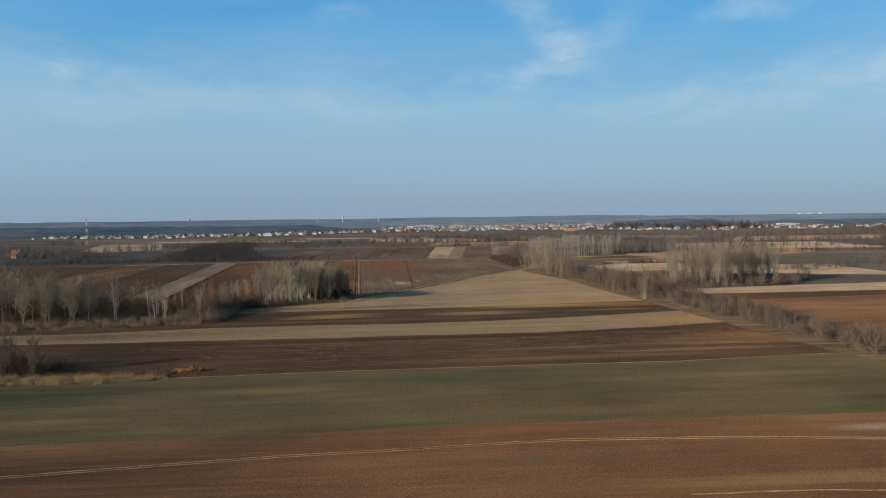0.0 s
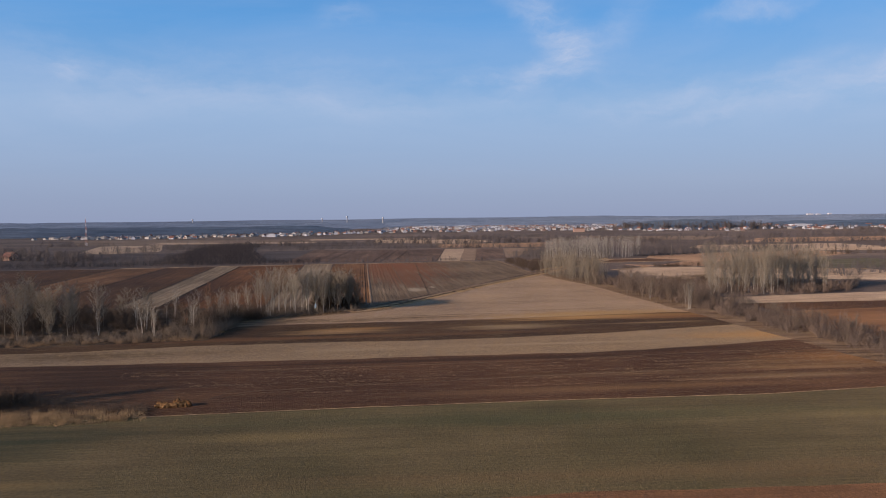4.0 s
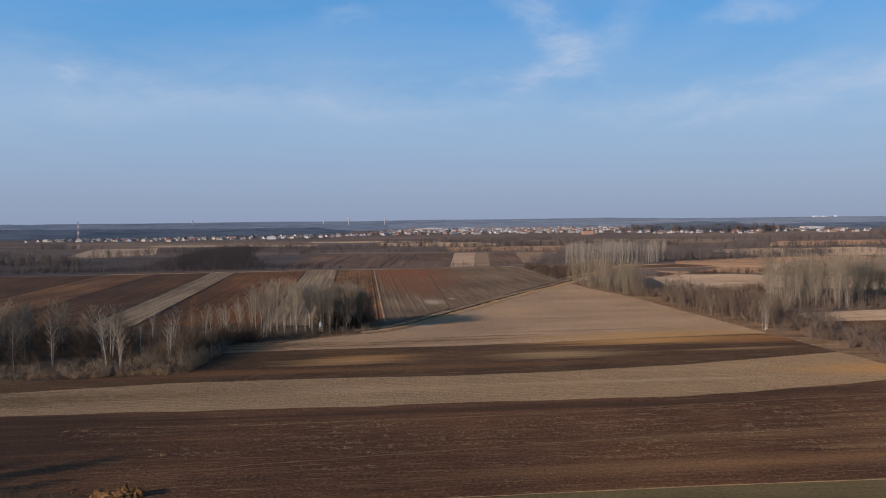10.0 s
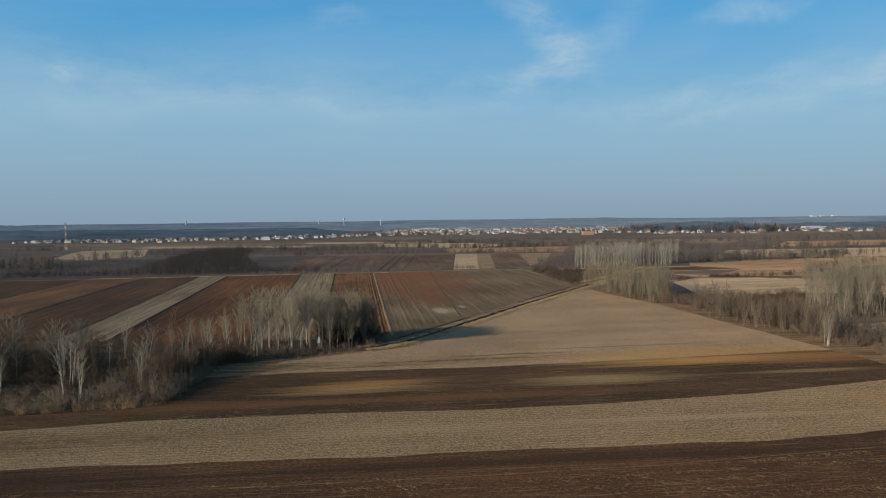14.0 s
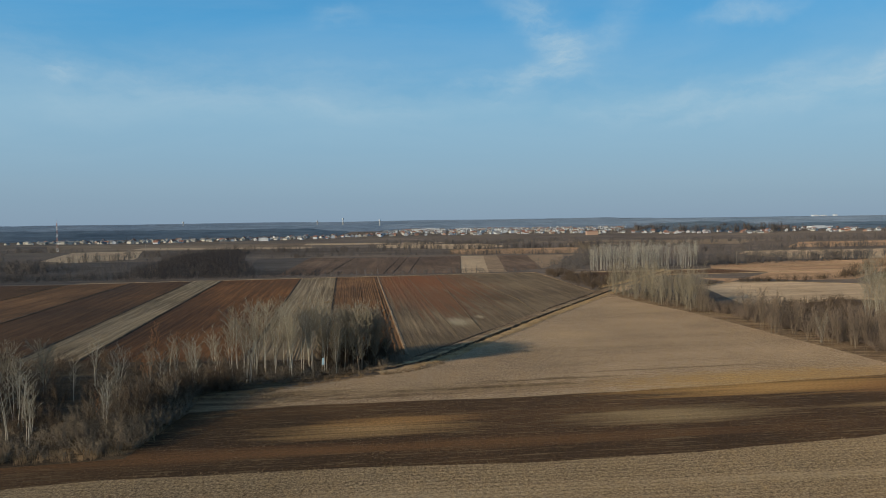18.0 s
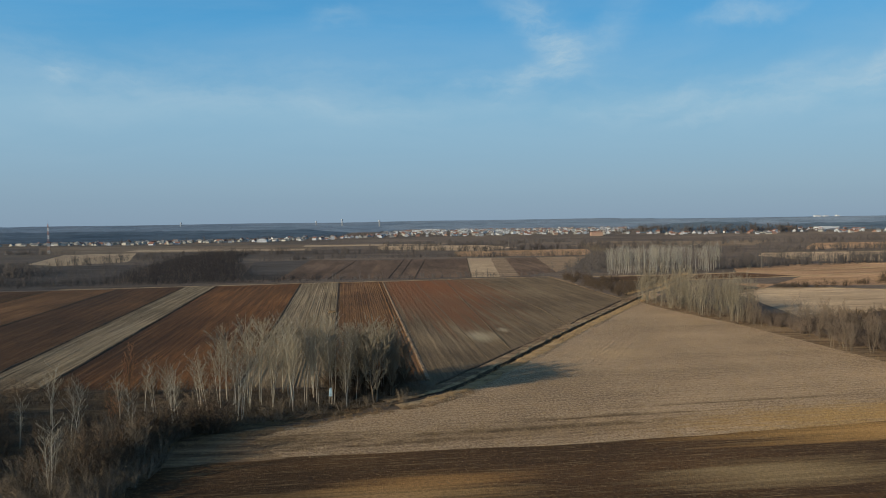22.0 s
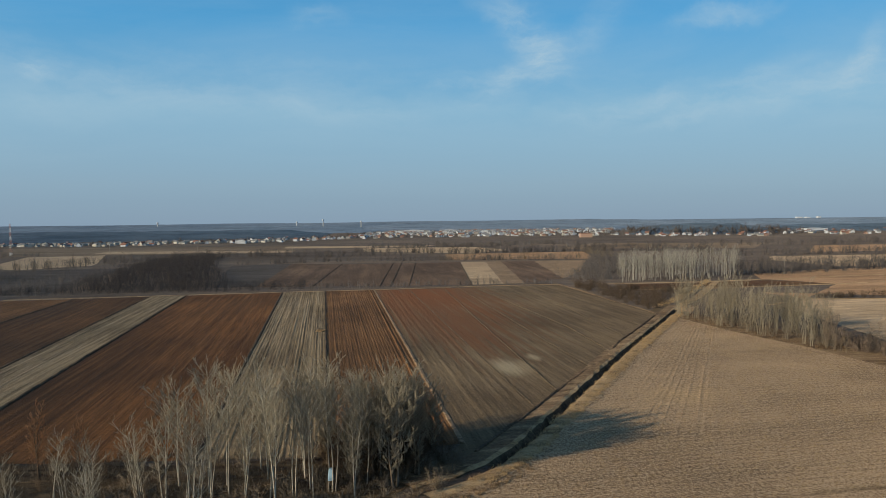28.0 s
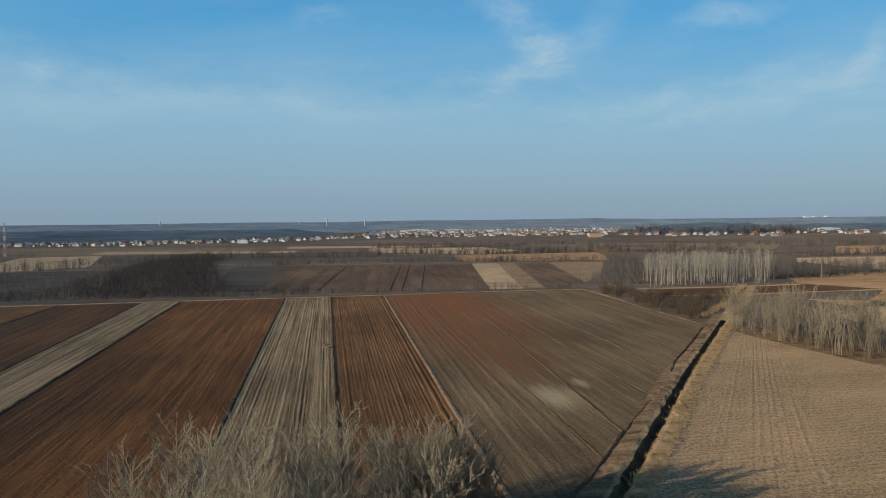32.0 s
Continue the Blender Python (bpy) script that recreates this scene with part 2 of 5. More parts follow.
def soil(name, dark, light, straw=None, turn=0.0, row=0.0, patch=0.02, bump=0.6, straw_at=0.62, streak=(0.04, 0.5), blots=(), rows=0.7, grain_by=0.8, lump=1.9, clod=(0.42, 1.65), lines=0.0):
    """Worked land: broad patches, long streaks along the rows, clods, and bits of straw."""
    m, nt, b = material(name, 0.95)
    b.inputs["Diffuse Roughness"].default_value = 0.35
    flat = placed(nt)
    long = placed(nt, turn, (streak[0], streak[1], 1))
    broad = noise_node(nt, flat, patch, 3, 0.55)
    streaks = noise_node(nt, long, 1.0, 5, 0.65)
    clods = noise_node(nt, flat, lump, 6, 0.8)
    fine = noise_node(nt, flat, 6.0, 3, 0.7)
    mid = tuple((p + q) / 2 for p, q in zip(dark, light))
    col = ramp(nt, broad, [(0.3, dark), (0.5, mid), (0.7, light)])
    grain = ramp(nt, streaks, [(0.3, (0.62, 0.6, 0.58)), (0.5, (1, 1, 1)), (0.75, (1.35, 1.3, 1.22))])
    col = mixed(nt, grain_by, col, grain, "MULTIPLY")
    scratch = noise_node(nt, placed(nt, turn, (0.07, 2.3, 1)), 1.0, 3, 0.7)
    col = mixed(nt, min(1.0, grain_by * 1.1), col, ramp(nt, scratch, [(0.34, (0.6, 0.58, 0.56)), (0.5, (1, 1, 1)), (0.66, (1.36, 1.33, 1.28))]), "MULTIPLY")
    lumps = ramp(nt, clods, [(0.32, (clod[0], clod[0] * 0.96, clod[0] * 0.92)), (0.5, (1, 1, 1)), (0.7, (clod[1], clod[1] * 0.98, clod[1] * 0.95))])
    col = mixed(nt, 0.9, col, lumps, "MULTIPLY")
    # drifts of damp and dry earth, some tens of metres long
    drift = noise_node(nt, placed(nt, turn, (0.018, 0.085, 1)), 1.0, 4, 0.6)
    col = mixed(nt, 0.85, col, ramp(nt, drift, [(0.32, (0.74, 0.73, 0.72)), (0.5, (1, 1, 1)), (0.68, (1.24, 1.23, 1.2))]), "MULTIPLY")
    if straw:
        f = nt.nodes.new("ShaderNodeMath")
        f.operation = "MULTIPLY"
        nt.links.new(streaks if grain_by > 0.5 else clods, f.inputs[0])
        nt.links.new(fine, f.inputs[1])
        bits = ramp(nt, f.outputs[0], [(straw_at * 0.5 - 0.05, (0, 0, 0)), (straw_at * 0.5 + 0.05, (1, 1, 1))])
        col = mixed(nt, bits, col, straw)
    if lines:
        # thin broken lines of straw left by the plough
        thin_rows = noise_node(nt, placed(nt, turn, (0.1, 1.9, 1)), 1.0, 4, 0.75)
        col = mixed(nt, mixed(nt, streaks, (0, 0, 0), ramp(nt, thin_rows, [(0.55, (0, 0, 0)), (0.64, (lines * 1.6,) * 3)])), col, straw)
    for x, y, rx, ry, c, most in blots:
        # a patch of another colour with a ragged edge: soil, straw, darker ground, painted shade
        g = nt.nodes.new("ShaderNodeNewGeometry")
        m1 = nt.nodes.new("ShaderNodeMapping")
        m1.inputs["Location"].default_value = (-x, -y, 0)
        m2 = nt.nodes.new("ShaderNodeMapping")
        m2.inputs["Rotation"].default_value = (0, 0, radians(turn))
        m3 = nt.nodes.new("ShaderNodeMapping")
        m3.inputs["Scale"].default_value = (1 / rx, 1 / ry, 0)
        nt.links.new(g.outputs["Position"], m1.inputs["Vector"])
        nt.links.new(m1.outputs[0], m2.inputs["Vector"])
        nt.links.new(m2.outputs[0], m3.inputs["Vector"])
        far = nt.nodes.new("ShaderNodeVectorMath")
        far.operation = "LENGTH"
        nt.links.new(m3.outputs[0], far.inputs[0])
        edge = nt.nodes.new("ShaderNodeMath")
        edge.operation = "MULTIPLY_ADD"
        nt.links.new(streaks, edge.inputs[0])
        edge.inputs[1].default_value = 2.0
        nt.links.new(far.outputs["Value"], edge.inputs[2])
        f = nt.nodes.new("ShaderNodeMapRange")
        for key, v in (("From Min", 1.2), ("From Max", 2.0), ("To Min", most), ("To Max", 0.0)):
            f.inputs[key].default_value = v
        nt.links.new(edge.outputs[0], f.inputs["Value"])
        col = mixed(nt, f.outputs[0], col, mixed(nt, 0.7, c, lumps, "MULTIPLY"))
    height = clods
    if row:
        across = placed(nt, turn, (0.0, 1.0 / row, 0.0))
        w = node(nt, "ShaderNodeTexWave", Scale=0.314, Distortion=3.0, Detail=3.0)
        w.bands_direction = "Y"
        nt.links.new(across, w.inputs["Vector"])
        furrow = ramp(nt, w.outputs["Fac"], [(0.1, (0.72, 0.7, 0.68)), (0.8, (1.15, 1.14, 1.12))])
        col = mixed(nt, rows, col, furrow, "MULTIPLY")
    bp = node(nt, "ShaderNodeBump", Strength=min(1.0, bump * 1.4), Distance=0.3)
    nt.links.new(height, bp.inputs["Height"])
    nt.links.new(bp.outputs[0], b.inputs["Normal"])
    nt.links.new(col, b.inputs["Base Color"])
    return m


def bark(name, low, high, spots=None):
    m, nt, b = material(name, 0.9)
    v = placed(nt)
    n = noise_node(nt, v, 2.5, 4, 0.7)
    col = ramp(nt, n, [(0.3, low), (0.7, high)])
    info = nt.nodes.new("ShaderNodeObjectInfo")
    tone = ramp(nt, info.outputs["Random"], [(0.0, (0.8, 0.78, 0.76)), (1.0, (1.15, 1.13, 1.1))])
    col = mixed(nt, 1.0, col, tone, "MULTIPLY")
    if spots:
        s = noise_node(nt, placed(nt, 0, (3, 3, 9)), 1.0, 2, 0.5)
        col = mixed(nt, ramp(nt, s, [(0.6, (0, 0, 0)), (0.66, (1, 1, 1))]), col, spots)
    nt.links.new(col, b.inputs["Base Color"])
    return m


def plain(name, a, b_, scale=3.0, rough=0.8, metal=0.0):
    m, nt, b = material(name, rough)
    b.inputs["Metallic"].default_value = metal
    n = noise_node(nt, placed(nt), scale, 4, 0.65)
    nt.links.new(ramp(nt, n, [(0.3, a), (0.7, b_)]), b.inputs["Base Color"])
    return m


M_MEADOW = soil("dry_meadow", (0.055, 0.036, 0.021), (0.105, 0.07, 0.04), (0.2, 0.14, 0.075), patch=0.05, straw_at=0.64)
M_FAR = soil("far_land", (0.092, 0.07, 0.056), (0.165, 0.124, 0.096), patch=0.005, streak=(0.003, 0.02))
M_RED = soil("red_ploughed_soil", (0.08, 0.036, 0.0135), (0.212, 0.09, 0.029), (0.28, 0.15, 0.065), turn=82, streak=(0.012, 0.55), patch=0.012, straw_at=0.72, grain_by=1.0, blots=((-120, 325, 75, 22, (0.044, 0.0215, 0.0092), 0.92), (-132, 400, 60, 12, (0.065, 0.032, 0.014), 0.6), (-112, 480, 50, 24, (0.085, 0.042, 0.018), 0.5)))
M_GREY = soil("grey_brown_soil", (0.112, 0.077, 0.045), (0.178, 0.124, 0.073), (0.28, 0.21, 0.13), turn=83, streak=(0.012, 0.5), straw_at=0.74, grain_by=0.55, blots=((-42, 505, 150, 40, (0.2, 0.078, 0.031), 1.0), (-34, 430, 90, 16, (0.17, 0.078, 0.036), 0.7), (-20.4, 346.5, 11, 6, (0.42, 0.34, 0.22), 0.75), (-13.2, 357.5, 5, 2.2, (0.42, 0.34, 0.22), 0.6)))
M_DARK = soil("dark_ploughed_soil", (0.056, 0.0255, 0.0115), (0.124, 0.059, 0.026), (0.36, 0.24, 0.125), turn=-5, straw_at=0.7, streak=(0.02, 0.55), lines=0.4, grain_by=0.45, blots=((84, 186, 24, 10, (0.3, 0.15, 0.055), 0.75), (70, 176, 30, 3, (0.34, 0.2, 0.085), 0.6), (40, 161, 40, 3, (0.24, 0.135, 0.055), 0.5), (10, 157, 34, 3, (0.22, 0.125, 0.055), 0.5), (-8, 186.5, 70, 3.4, (0.05, 0.026, 0.013), 0.8), (50, 198, 30, 3, (0.05, 0.026, 0.013), 0.7), (-78, 168, 30, 16, (0.042, 0.021, 0.0105), 0.8), (-82, 180, 34, 9, (0.045, 0.0225, 0.011), 0.8), (66, 180, 26, 6, (0.2, 0.115, 0.05), 0.6), (62, 168, 30, 3, (0.3, 0.19, 0.09), 0.6), (30, 171, 34, 2.4, (0.2, 0.125, 0.06), 0.5)))
M_UMBER = soil("umber_soil", (0.045, 0.0245, 0.0108), (0.098, 0.052, 0.0225), (0.4, 0.28, 0.14), turn=-7, straw_at=0.74, streak=(0.02, 0.5), lines=0.4, grain_by=0.4, blots=((44, 254, 46, 7, (0.42, 0.235, 0.08), 0.9), (66, 254, 26, 7, (0.22, 0.105, 0.038), 0.8), (-38, 229, 20, 4.5, (0.36, 0.215, 0.09), 0.9), (-33, 234, 16, 4, (0.34, 0.18, 0.065), 0.75), (12, 235, 22, 6, (0.32, 0.22, 0.11), 0.8), (-62, 217, 50, 4, (0.15, 0.07, 0.027), 0.7), (-16, 222, 60, 3, (0.17, 0.082, 0.031), 0.6), (58, 241, 20, 2, (0.34, 0.22, 0.1), 0.5)))
# thin dark blots paint the rows' shade; the corner one, brown grass and belt shadow
M_STUB = soil("maize_stubble", (0.208, 0.133, 0.078), (0.37, 0.246, 0.146), (0.54, 0.4, 0.255), row=1.5, rows=0.3, turn=-9, patch=0.03, straw_at=0.56, streak=(0.25, 0.7), grain_by=0.4, lump=2.1, clod=(0.24, 2.0), blots=((-12, 256, 60, 6, (0.18, 0.113, 0.056), 0.6), (-58, 251, 18, 6, (0.11, 0.07, 0.036), 0.85), (40, 261.5, 42, 9, (0.42, 0.25, 0.09), 0.9), (58, 264, 22, 6, (0.36, 0.21, 0.085), 0.6), (-18, 256, 26, 1.3, (0.11, 0.07, 0.036), 0.85), (-4, 262.5, 22, 1.2, (0.12, 0.074, 0.038), 0.8), (24, 271.5, 36, 0.8, (0.15, 0.095, 0.05), 0.7), (-36, 250, 16, 1.2, (0.12, 0.074, 0.038), 0.8), (10, 318, 12, 9, (0.46, 0.31, 0.17), 0.6)))
M_BAND = soil("pale_stubble_band", (0.18, 0.118, 0.063), (0.285, 0.192, 0.106), (0.5, 0.365, 0.21), row=1.2, rows=0.4, turn=-5, straw_at=0.56, streak=(0.2, 0.7), grain_by=0.45, lump=2.2, clod=(0.25, 1.9), blots=((80, 217, 30, 8, (0.46, 0.25, 0.085), 0.9), (-60, 199, 40, 3, (0.22, 0.14, 0.07), 0.6), (-30, 201, 24, 3, (0.4, 0.29, 0.17), 0.6), (24, 207, 40, 2, (0.44, 0.32, 0.19), 0.6), (-95, 195, 36, 8, (0.13, 0.082, 0.04), 0.75)))
M_STRIP = soil("pale_stubble_strip", (0.16, 0.112, 0.064), (0.26, 0.188, 0.112), (0.38, 0.29, 0.185), turn=82, straw_at=0.62, streak=(0.012, 0.7), grain_by=1.0)
M_GREEN = soil("green_winter_wheat", (0.098, 0.082, 0.034), (0.172, 0.126, 0.058), (0.3, 0.22, 0.11), turn=-4, grain_by=0.25, patch=0.03, streak=(0.03, 0.4), straw_at=0.8, clod=(0.6, 1.4), blots=((-33, 131, 16, 3.2, (0.26, 0.18, 0.07), 0.5), (62, 141, 22, 3, (0.26, 0.185, 0.075), 0.5), (20, 115, 60, 4, (0.2, 0.125, 0.055), 0.5), (10, 140, 70, 5, (0.08, 0.084, 0.034), 0.6), (-62, 112, 16, 2, (0.26, 0.17, 0.065), 0.6), (-84, 128, 34, 12, (0.05, 0.054, 0.026), 0.85), (-66, 104, 30, 5, (0.09, 0.068, 0.03), 0.6)))
M_CLAY = soil("red_brown_clay", (0.155, 0.076, 0.034), (0.285, 0.144, 0.064), (0.38, 0.24, 0.12), turn=-4, straw_at=0.76, streak=(0.03, 0.6), grain_by=0.28, lump=2.6, clod=(0.55, 1.45), blots=((64, 104.6, 8, 2.2, (0.42, 0.32, 0.22), 0.75), (44, 84, 34, 3, (0.36, 0.22, 0.095), 0.6), (12, 105, 14, 2, (0.3, 0.13, 0.052), 0.6), (-58, 88, 40, 11, (0.085, 0.04, 0.018), 0.85), (-40, 78, 30, 8, (0.13, 0.062, 0.027), 0.6), (10, 91, 30, 4, (0.17, 0.095, 0.05), 0.6)))
M_TRACK = soil("pale_track", (0.23, 0.152, 0.085), (0.36, 0.245, 0.145), bump=0.3, patch=0.3)
M_ORANGE = soil("ochre_soil", (0.28, 0.168, 0.094), (0.41, 0.257, 0.15), turn=-10)
M_PALE = soil("pale_dry_field", (0.345, 0.245, 0.155), (0.47, 0.345, 0.225), turn=-10)
M_BANK = soil("dry_grass_bank", (0.22, 0.143, 0.075), (0.38, 0.255, 0.138), (0.48, 0.345, 0.2), straw_at=0.56, patch=0.15, clod=(0.35, 1.7))
M_MUD = soil("dark_ditch_mud", (0.068, 0.047, 0.03), (0.135, 0.093, 0.06), patch=0.2)
M_BARK = bark("poplar_bark", (0.26, 0.243, 0.205), (0.39, 0.365, 0.315), (0.12, 0.10, 0.08))
M_TWIG = bark("poplar_twigs", (0.195, 0.168, 0.123), (0.295, 0.257, 0.195))
M_BIRCH = bark("white_bark", (0.34, 0.31, 0.25), (0.5, 0.46, 0.38), (0.12, 0.10, 0.09))
M_BROWN = bark("brown_twigs", (0.072, 0.052, 0.037), (0.135, 0.098, 0.068))
M_RUST = bark("rust_twigs", (0.24, 0.12, 0.06), (0.36, 0.19, 0.10))
M_WOODS = bark("far_wood_twigs", (0.082, 0.072, 0.068), (0.146, 0.13, 0.123))
M_REED = bark("dry_reeds", (0.32, 0.215, 0.105), (0.48, 0.35, 0.2))
M_WALL = plain("white_render", (0.36, 0.38, 0.41), (0.62, 0.64, 0.67), 0.5)
M_ROOF = plain("red_tiles", (0.17, 0.085, 0.065), (0.27, 0.145, 0.11), 0.8)
M_ROOF2 = plain("grey_roofing", (0.13, 0.135, 0.145), (0.22, 0.22, 0.225), 0.8)
M_STEEL = plain("painted_steel", (0.5, 0.5, 0.5), (0.7, 0.7, 0.7), 0.4, 0.5, 0.3)
M_STEELRED = plain("red_painted_steel", (0.3, 0.16, 0.14), (0.38, 0.21, 0.18), 0.4, 0.6)
# hills: the blue of distance haze is mixed into the land colour
M_HAZEHILLS = soil("haze_tinted_hills", (0.11, 0.155, 0.22), (0.21, 0.255, 0.32), patch=0.0022, streak=(0.0045, 0.0022), bump=0.0)
# far woods: aerial haze painted as blue, paler for those on the skyline
M_HAZEFOREST = soil("haze_tinted_forest", (0.05, 0.078, 0.115), (0.11, 0.145, 0.19), patch=0.006, streak=(0.005, 0.006), bump=0.0)
M_HAZEWOOD = soil("haze_tinted_skyline_woods", (0.125, 0.172, 0.235), (0.19, 0.235, 0.3), patch=0.006, streak=(0.005, 0.006), bump=0.0)
M_DRY = bark("dry_grass", (0.36, 0.235, 0.115), (0.54, 0.38, 0.205))
M_SCRUB = bark("grey_scrub_twigs", (0.125, 0.099, 0.074), (0.205, 0.166, 0.124))
M_GREENF = soil("green_far_field", (0.085, 0.078, 0.045), (0.13, 0.112, 0.064), turn=-10)
M_BLUE = plain("light_blue_sheet", (0.22, 0.34, 0.45), (0.34, 0.47, 0.57), 2.0, 0.5)
M_CONC = plain("grey_concrete", (0.36, 0.35, 0.33), (0.5, 0.49, 0.46), 2.0)
M_WOOD = plain("weathered_wood", (0.2, 0.17, 0.14), (0.32, 0.28, 0.23), 2.0)
M_ORWALL = plain("orange_render", (0.36, 0.24, 0.18), (0.44, 0.3, 0.23), 0.5)
M_YELWALL = plain("cream_render", (0.33, 0.315, 0.285), (0.48, 0.46, 0.41), 0.5)
M_GLASS = plain("window_glass", (0.03, 0.035, 0.045), (0.06, 0.065, 0.075), 0.5, 0.15)
M_BROWNSOIL = soil("brown_furrowed_soil", (0.112, 0.057, 0.025), (0.2, 0.1, 0.043), turn=82, streak=(0.012, 0.5))
M_FARBROWN = soil("far_brown_field", (0.15, 0.105, 0.07), (0.24, 0.175, 0.12), patch=0.006, streak=(0.003, 0.03), turn=4)
M_FARSOIL = soil("dim_far_soil", (0.098, 0.062, 0.041), (0.16, 0.103, 0.068), turn=86, patch=0.012, streak=(0.008, 0.2))
M_LINE = soil("light_earth_line", (0.1, 0.07, 0.042), (0.145, 0.105, 0.064), patch=0.2)
M_LINE2 = soil("pale_earth_ridge", (0.2, 0.135, 0.085), (0.3, 0.21, 0.135), patch=0.2)
M_HEAP = soil("old_straw_heap", (0.075, 0.036, 0.014), (0.2, 0.105, 0.04), (0.34, 0.2, 0.085), patch=0.9, clod=(0.25, 1.9))
M_FLECK = bark("straw_flecks", (0.17, 0.112, 0.062), (0.29, 0.2, 0.115))
M_DULL = soil("dull_brown_field", (0.06, 0.049, 0.043), (0.1, 0.082, 0.071), patch=0.012)
M_REDDIM = soil("dull_red_soil", (0.05, 0.0265, 0.0125), (0.118, 0.0565, 0.023), (0.24, 0.13, 0.06), turn=80, streak=(0.012, 0.55), patch=0.014, straw_at=0.74, grain_by=0.8, blots=((-196, 470, 60, 26, (0.055, 0.032, 0.019), 0.75), (-170, 380, 50, 10, (0.06, 0.03, 0.014), 0.6)))
M_DARKWOOD = bark("dark_wood_twigs", (0.034, 0.031, 0.033), (0.064, 0.058, 0.06))
M_HEDGE = bark("hedge_twigs", (0.135, 0.1, 0.078), (0.215, 0.167, 0.132))
M_VERGE = soil("brown_verge", (0.1, 0.063, 0.038), (0.2, 0.128, 0.074), (0.34, 0.24, 0.14), patch=0.06, straw_at=0.6)


# ---- building helpers ----
def mesh_from(name, verts, faces, mats, index=None, smooth=False):
    me = bpy.data.meshes.new(name)
    me.from_pydata(verts, [], faces)
    for m in mats:
        me.materials.append(m)
    if index is not None:
        me.polygons.foreach_set("material_index", index)
    if smooth:
        me.polygons.foreach_set("use_smooth", [True] * len(me.polygons))
    me.update()
    return me


def part(name, me, parent, label=""):
    ob = new(name, me)
    ob.parent = parent
    return tagged(ob, label) if label else ob


def smoothstep(a, b, v):
    f = min(1, max(0, (v - a) / (b - a)))
    return f * f * (3 - 2 * f)


PIT = [(54, 444), (47.4, 431.4), (11.0, 362.7), (-19.3, 302.7), (-27, 287)]
DITCH = [(60, 455), (47.4, 431.4), (11.0, 362.7), (-19.3, 302.7), (-26, 289.4), (-30.5, 282), (-35.5, 276.5), (-41.5, 272.2)]


def to_line(x, y, line):
    best = 1e9
    for (ax, ay), (bx, by) in zip(line, line[1:]):
        dx, dy = bx - ax, by - ay
        f = max(0, min(1, ((x - ax) * dx + (y - ay) * dy) / (dx * dx + dy * dy)))
        best = min(best, math.hypot(x - ax - f * dx, y - ay - f * dy))
    return best


def hills(x, y):
    r = math.hypot(x, y)
    rise = smoothstep(2300, 4600, r)
    return rise * (27 + 9 * noise.noise((x * 0.0011, y * 0.0011, 3.0)) + 6 * math.exp(-((x - 150) / 900) ** 2))


def spaced(stops):
    out = []
    for a, b, step in stops:
        n = max(1, round((b - a) / step))
        out += [a + (b - a) * k / n for k in range(n)]
    return out + [stops[-1][1]]


def build_ground():
    xs = spaced([(-4600, -800, 100), (-800, -100, 50), (-100, 100, 4), (100, 800, 50), (800, 4600, 100)])
    ys = spaced([(-2500, -100, 200), (-100, 236, 24), (236, 472, 4), (472, 1500, 60), (1500, 4900, 85)])
    verts = []
    for y in ys:
        for x in xs:
            z = hills(x, y)
            if -90 < x < 90 and 230 < y < 480 and to_line(x, y, PIT) < 5:
                z -= 1.9
            verts.append((x, y, z))
    w = len(xs)
    faces = [(j * w + i, j * w + i + 1, (j + 1) * w + i + 1, (j + 1) * w + i) for j in range(len(ys) - 1) for i in range(w - 1)]
    # land beyond 2300 m takes the material with haze in its colour
    return tagged(new("ground", mesh_from("ground", verts, faces, [M_FAR, M_HAZEHILLS], [int(math.hypot(*verts[f[0]][:2]) > 2300) for f in faces])), "brown winter farmland reaching the low hills", "ground", kind="structure")


build_ground()


def field(name, outline, mat, z, label, rough=0.4, step=6.0):
    """A flat worked field with slightly ragged edges."""
    pts = []
    for (ax, ay), (bx, by) in zip(outline, outline[1:] + outline[:1]):
        n = max(1, int(math.hypot(bx - ax, by - ay) / step))
        for k in range(n):
            f = k / n
            x, y = ax + (bx - ax) * f, ay + (by - ay) * f
            if k:
                x += rough * noise.noise((x * 0.2, y * 0.2, 1.7)) * 2
                y += rough * noise.noise((x * 0.2, y * 0.2, 9.1)) * 2
            pts.append((x, y, z))
    bm = bmesh.new()
    vs = [bm.verts.new(p) for p in pts]
    f = bm.faces.new(vs)
    if f.normal.z < 0:
        f.normal_flip()
    bmesh.ops.triangulate(bm, faces=[f])
    low = [bm.verts.new((p[0], p[1], z - 0.3)) for p in pts]
    for i in range(len(vs)):
        j = (i + 1) % len(vs)
        bm.faces.new((vs[i], low[i], low[j], vs[j]))
    bmesh.ops.recalc_face_normals(bm, faces=bm.faces)
    me = bpy.data.meshes.new(name)
    bm.to_mesh(me)
    bm.free()
    me.materials.append(mat)
    return tagged(new(name, me), label, "field", kind="structure")


# boundaries between the bands of land, from the near one to the far one
GF = [(-220, 92), (-64, 100), (-40, 102), (-16, 105), (10, 109), (37, 110), (70, 112), (130, 114)]
FE = [(-220, 128), (-90, 139), (-56, 142.5), (-22, 147), (14, 150.7), (51, 153.5), (89, 160.6), (93, 162)]
ED = [(-220, 178), (-91, 184.4), (-53, 187.6), (-34, 188.6), (-4, 191.9), (27, 194), (56, 201), (83, 209)]
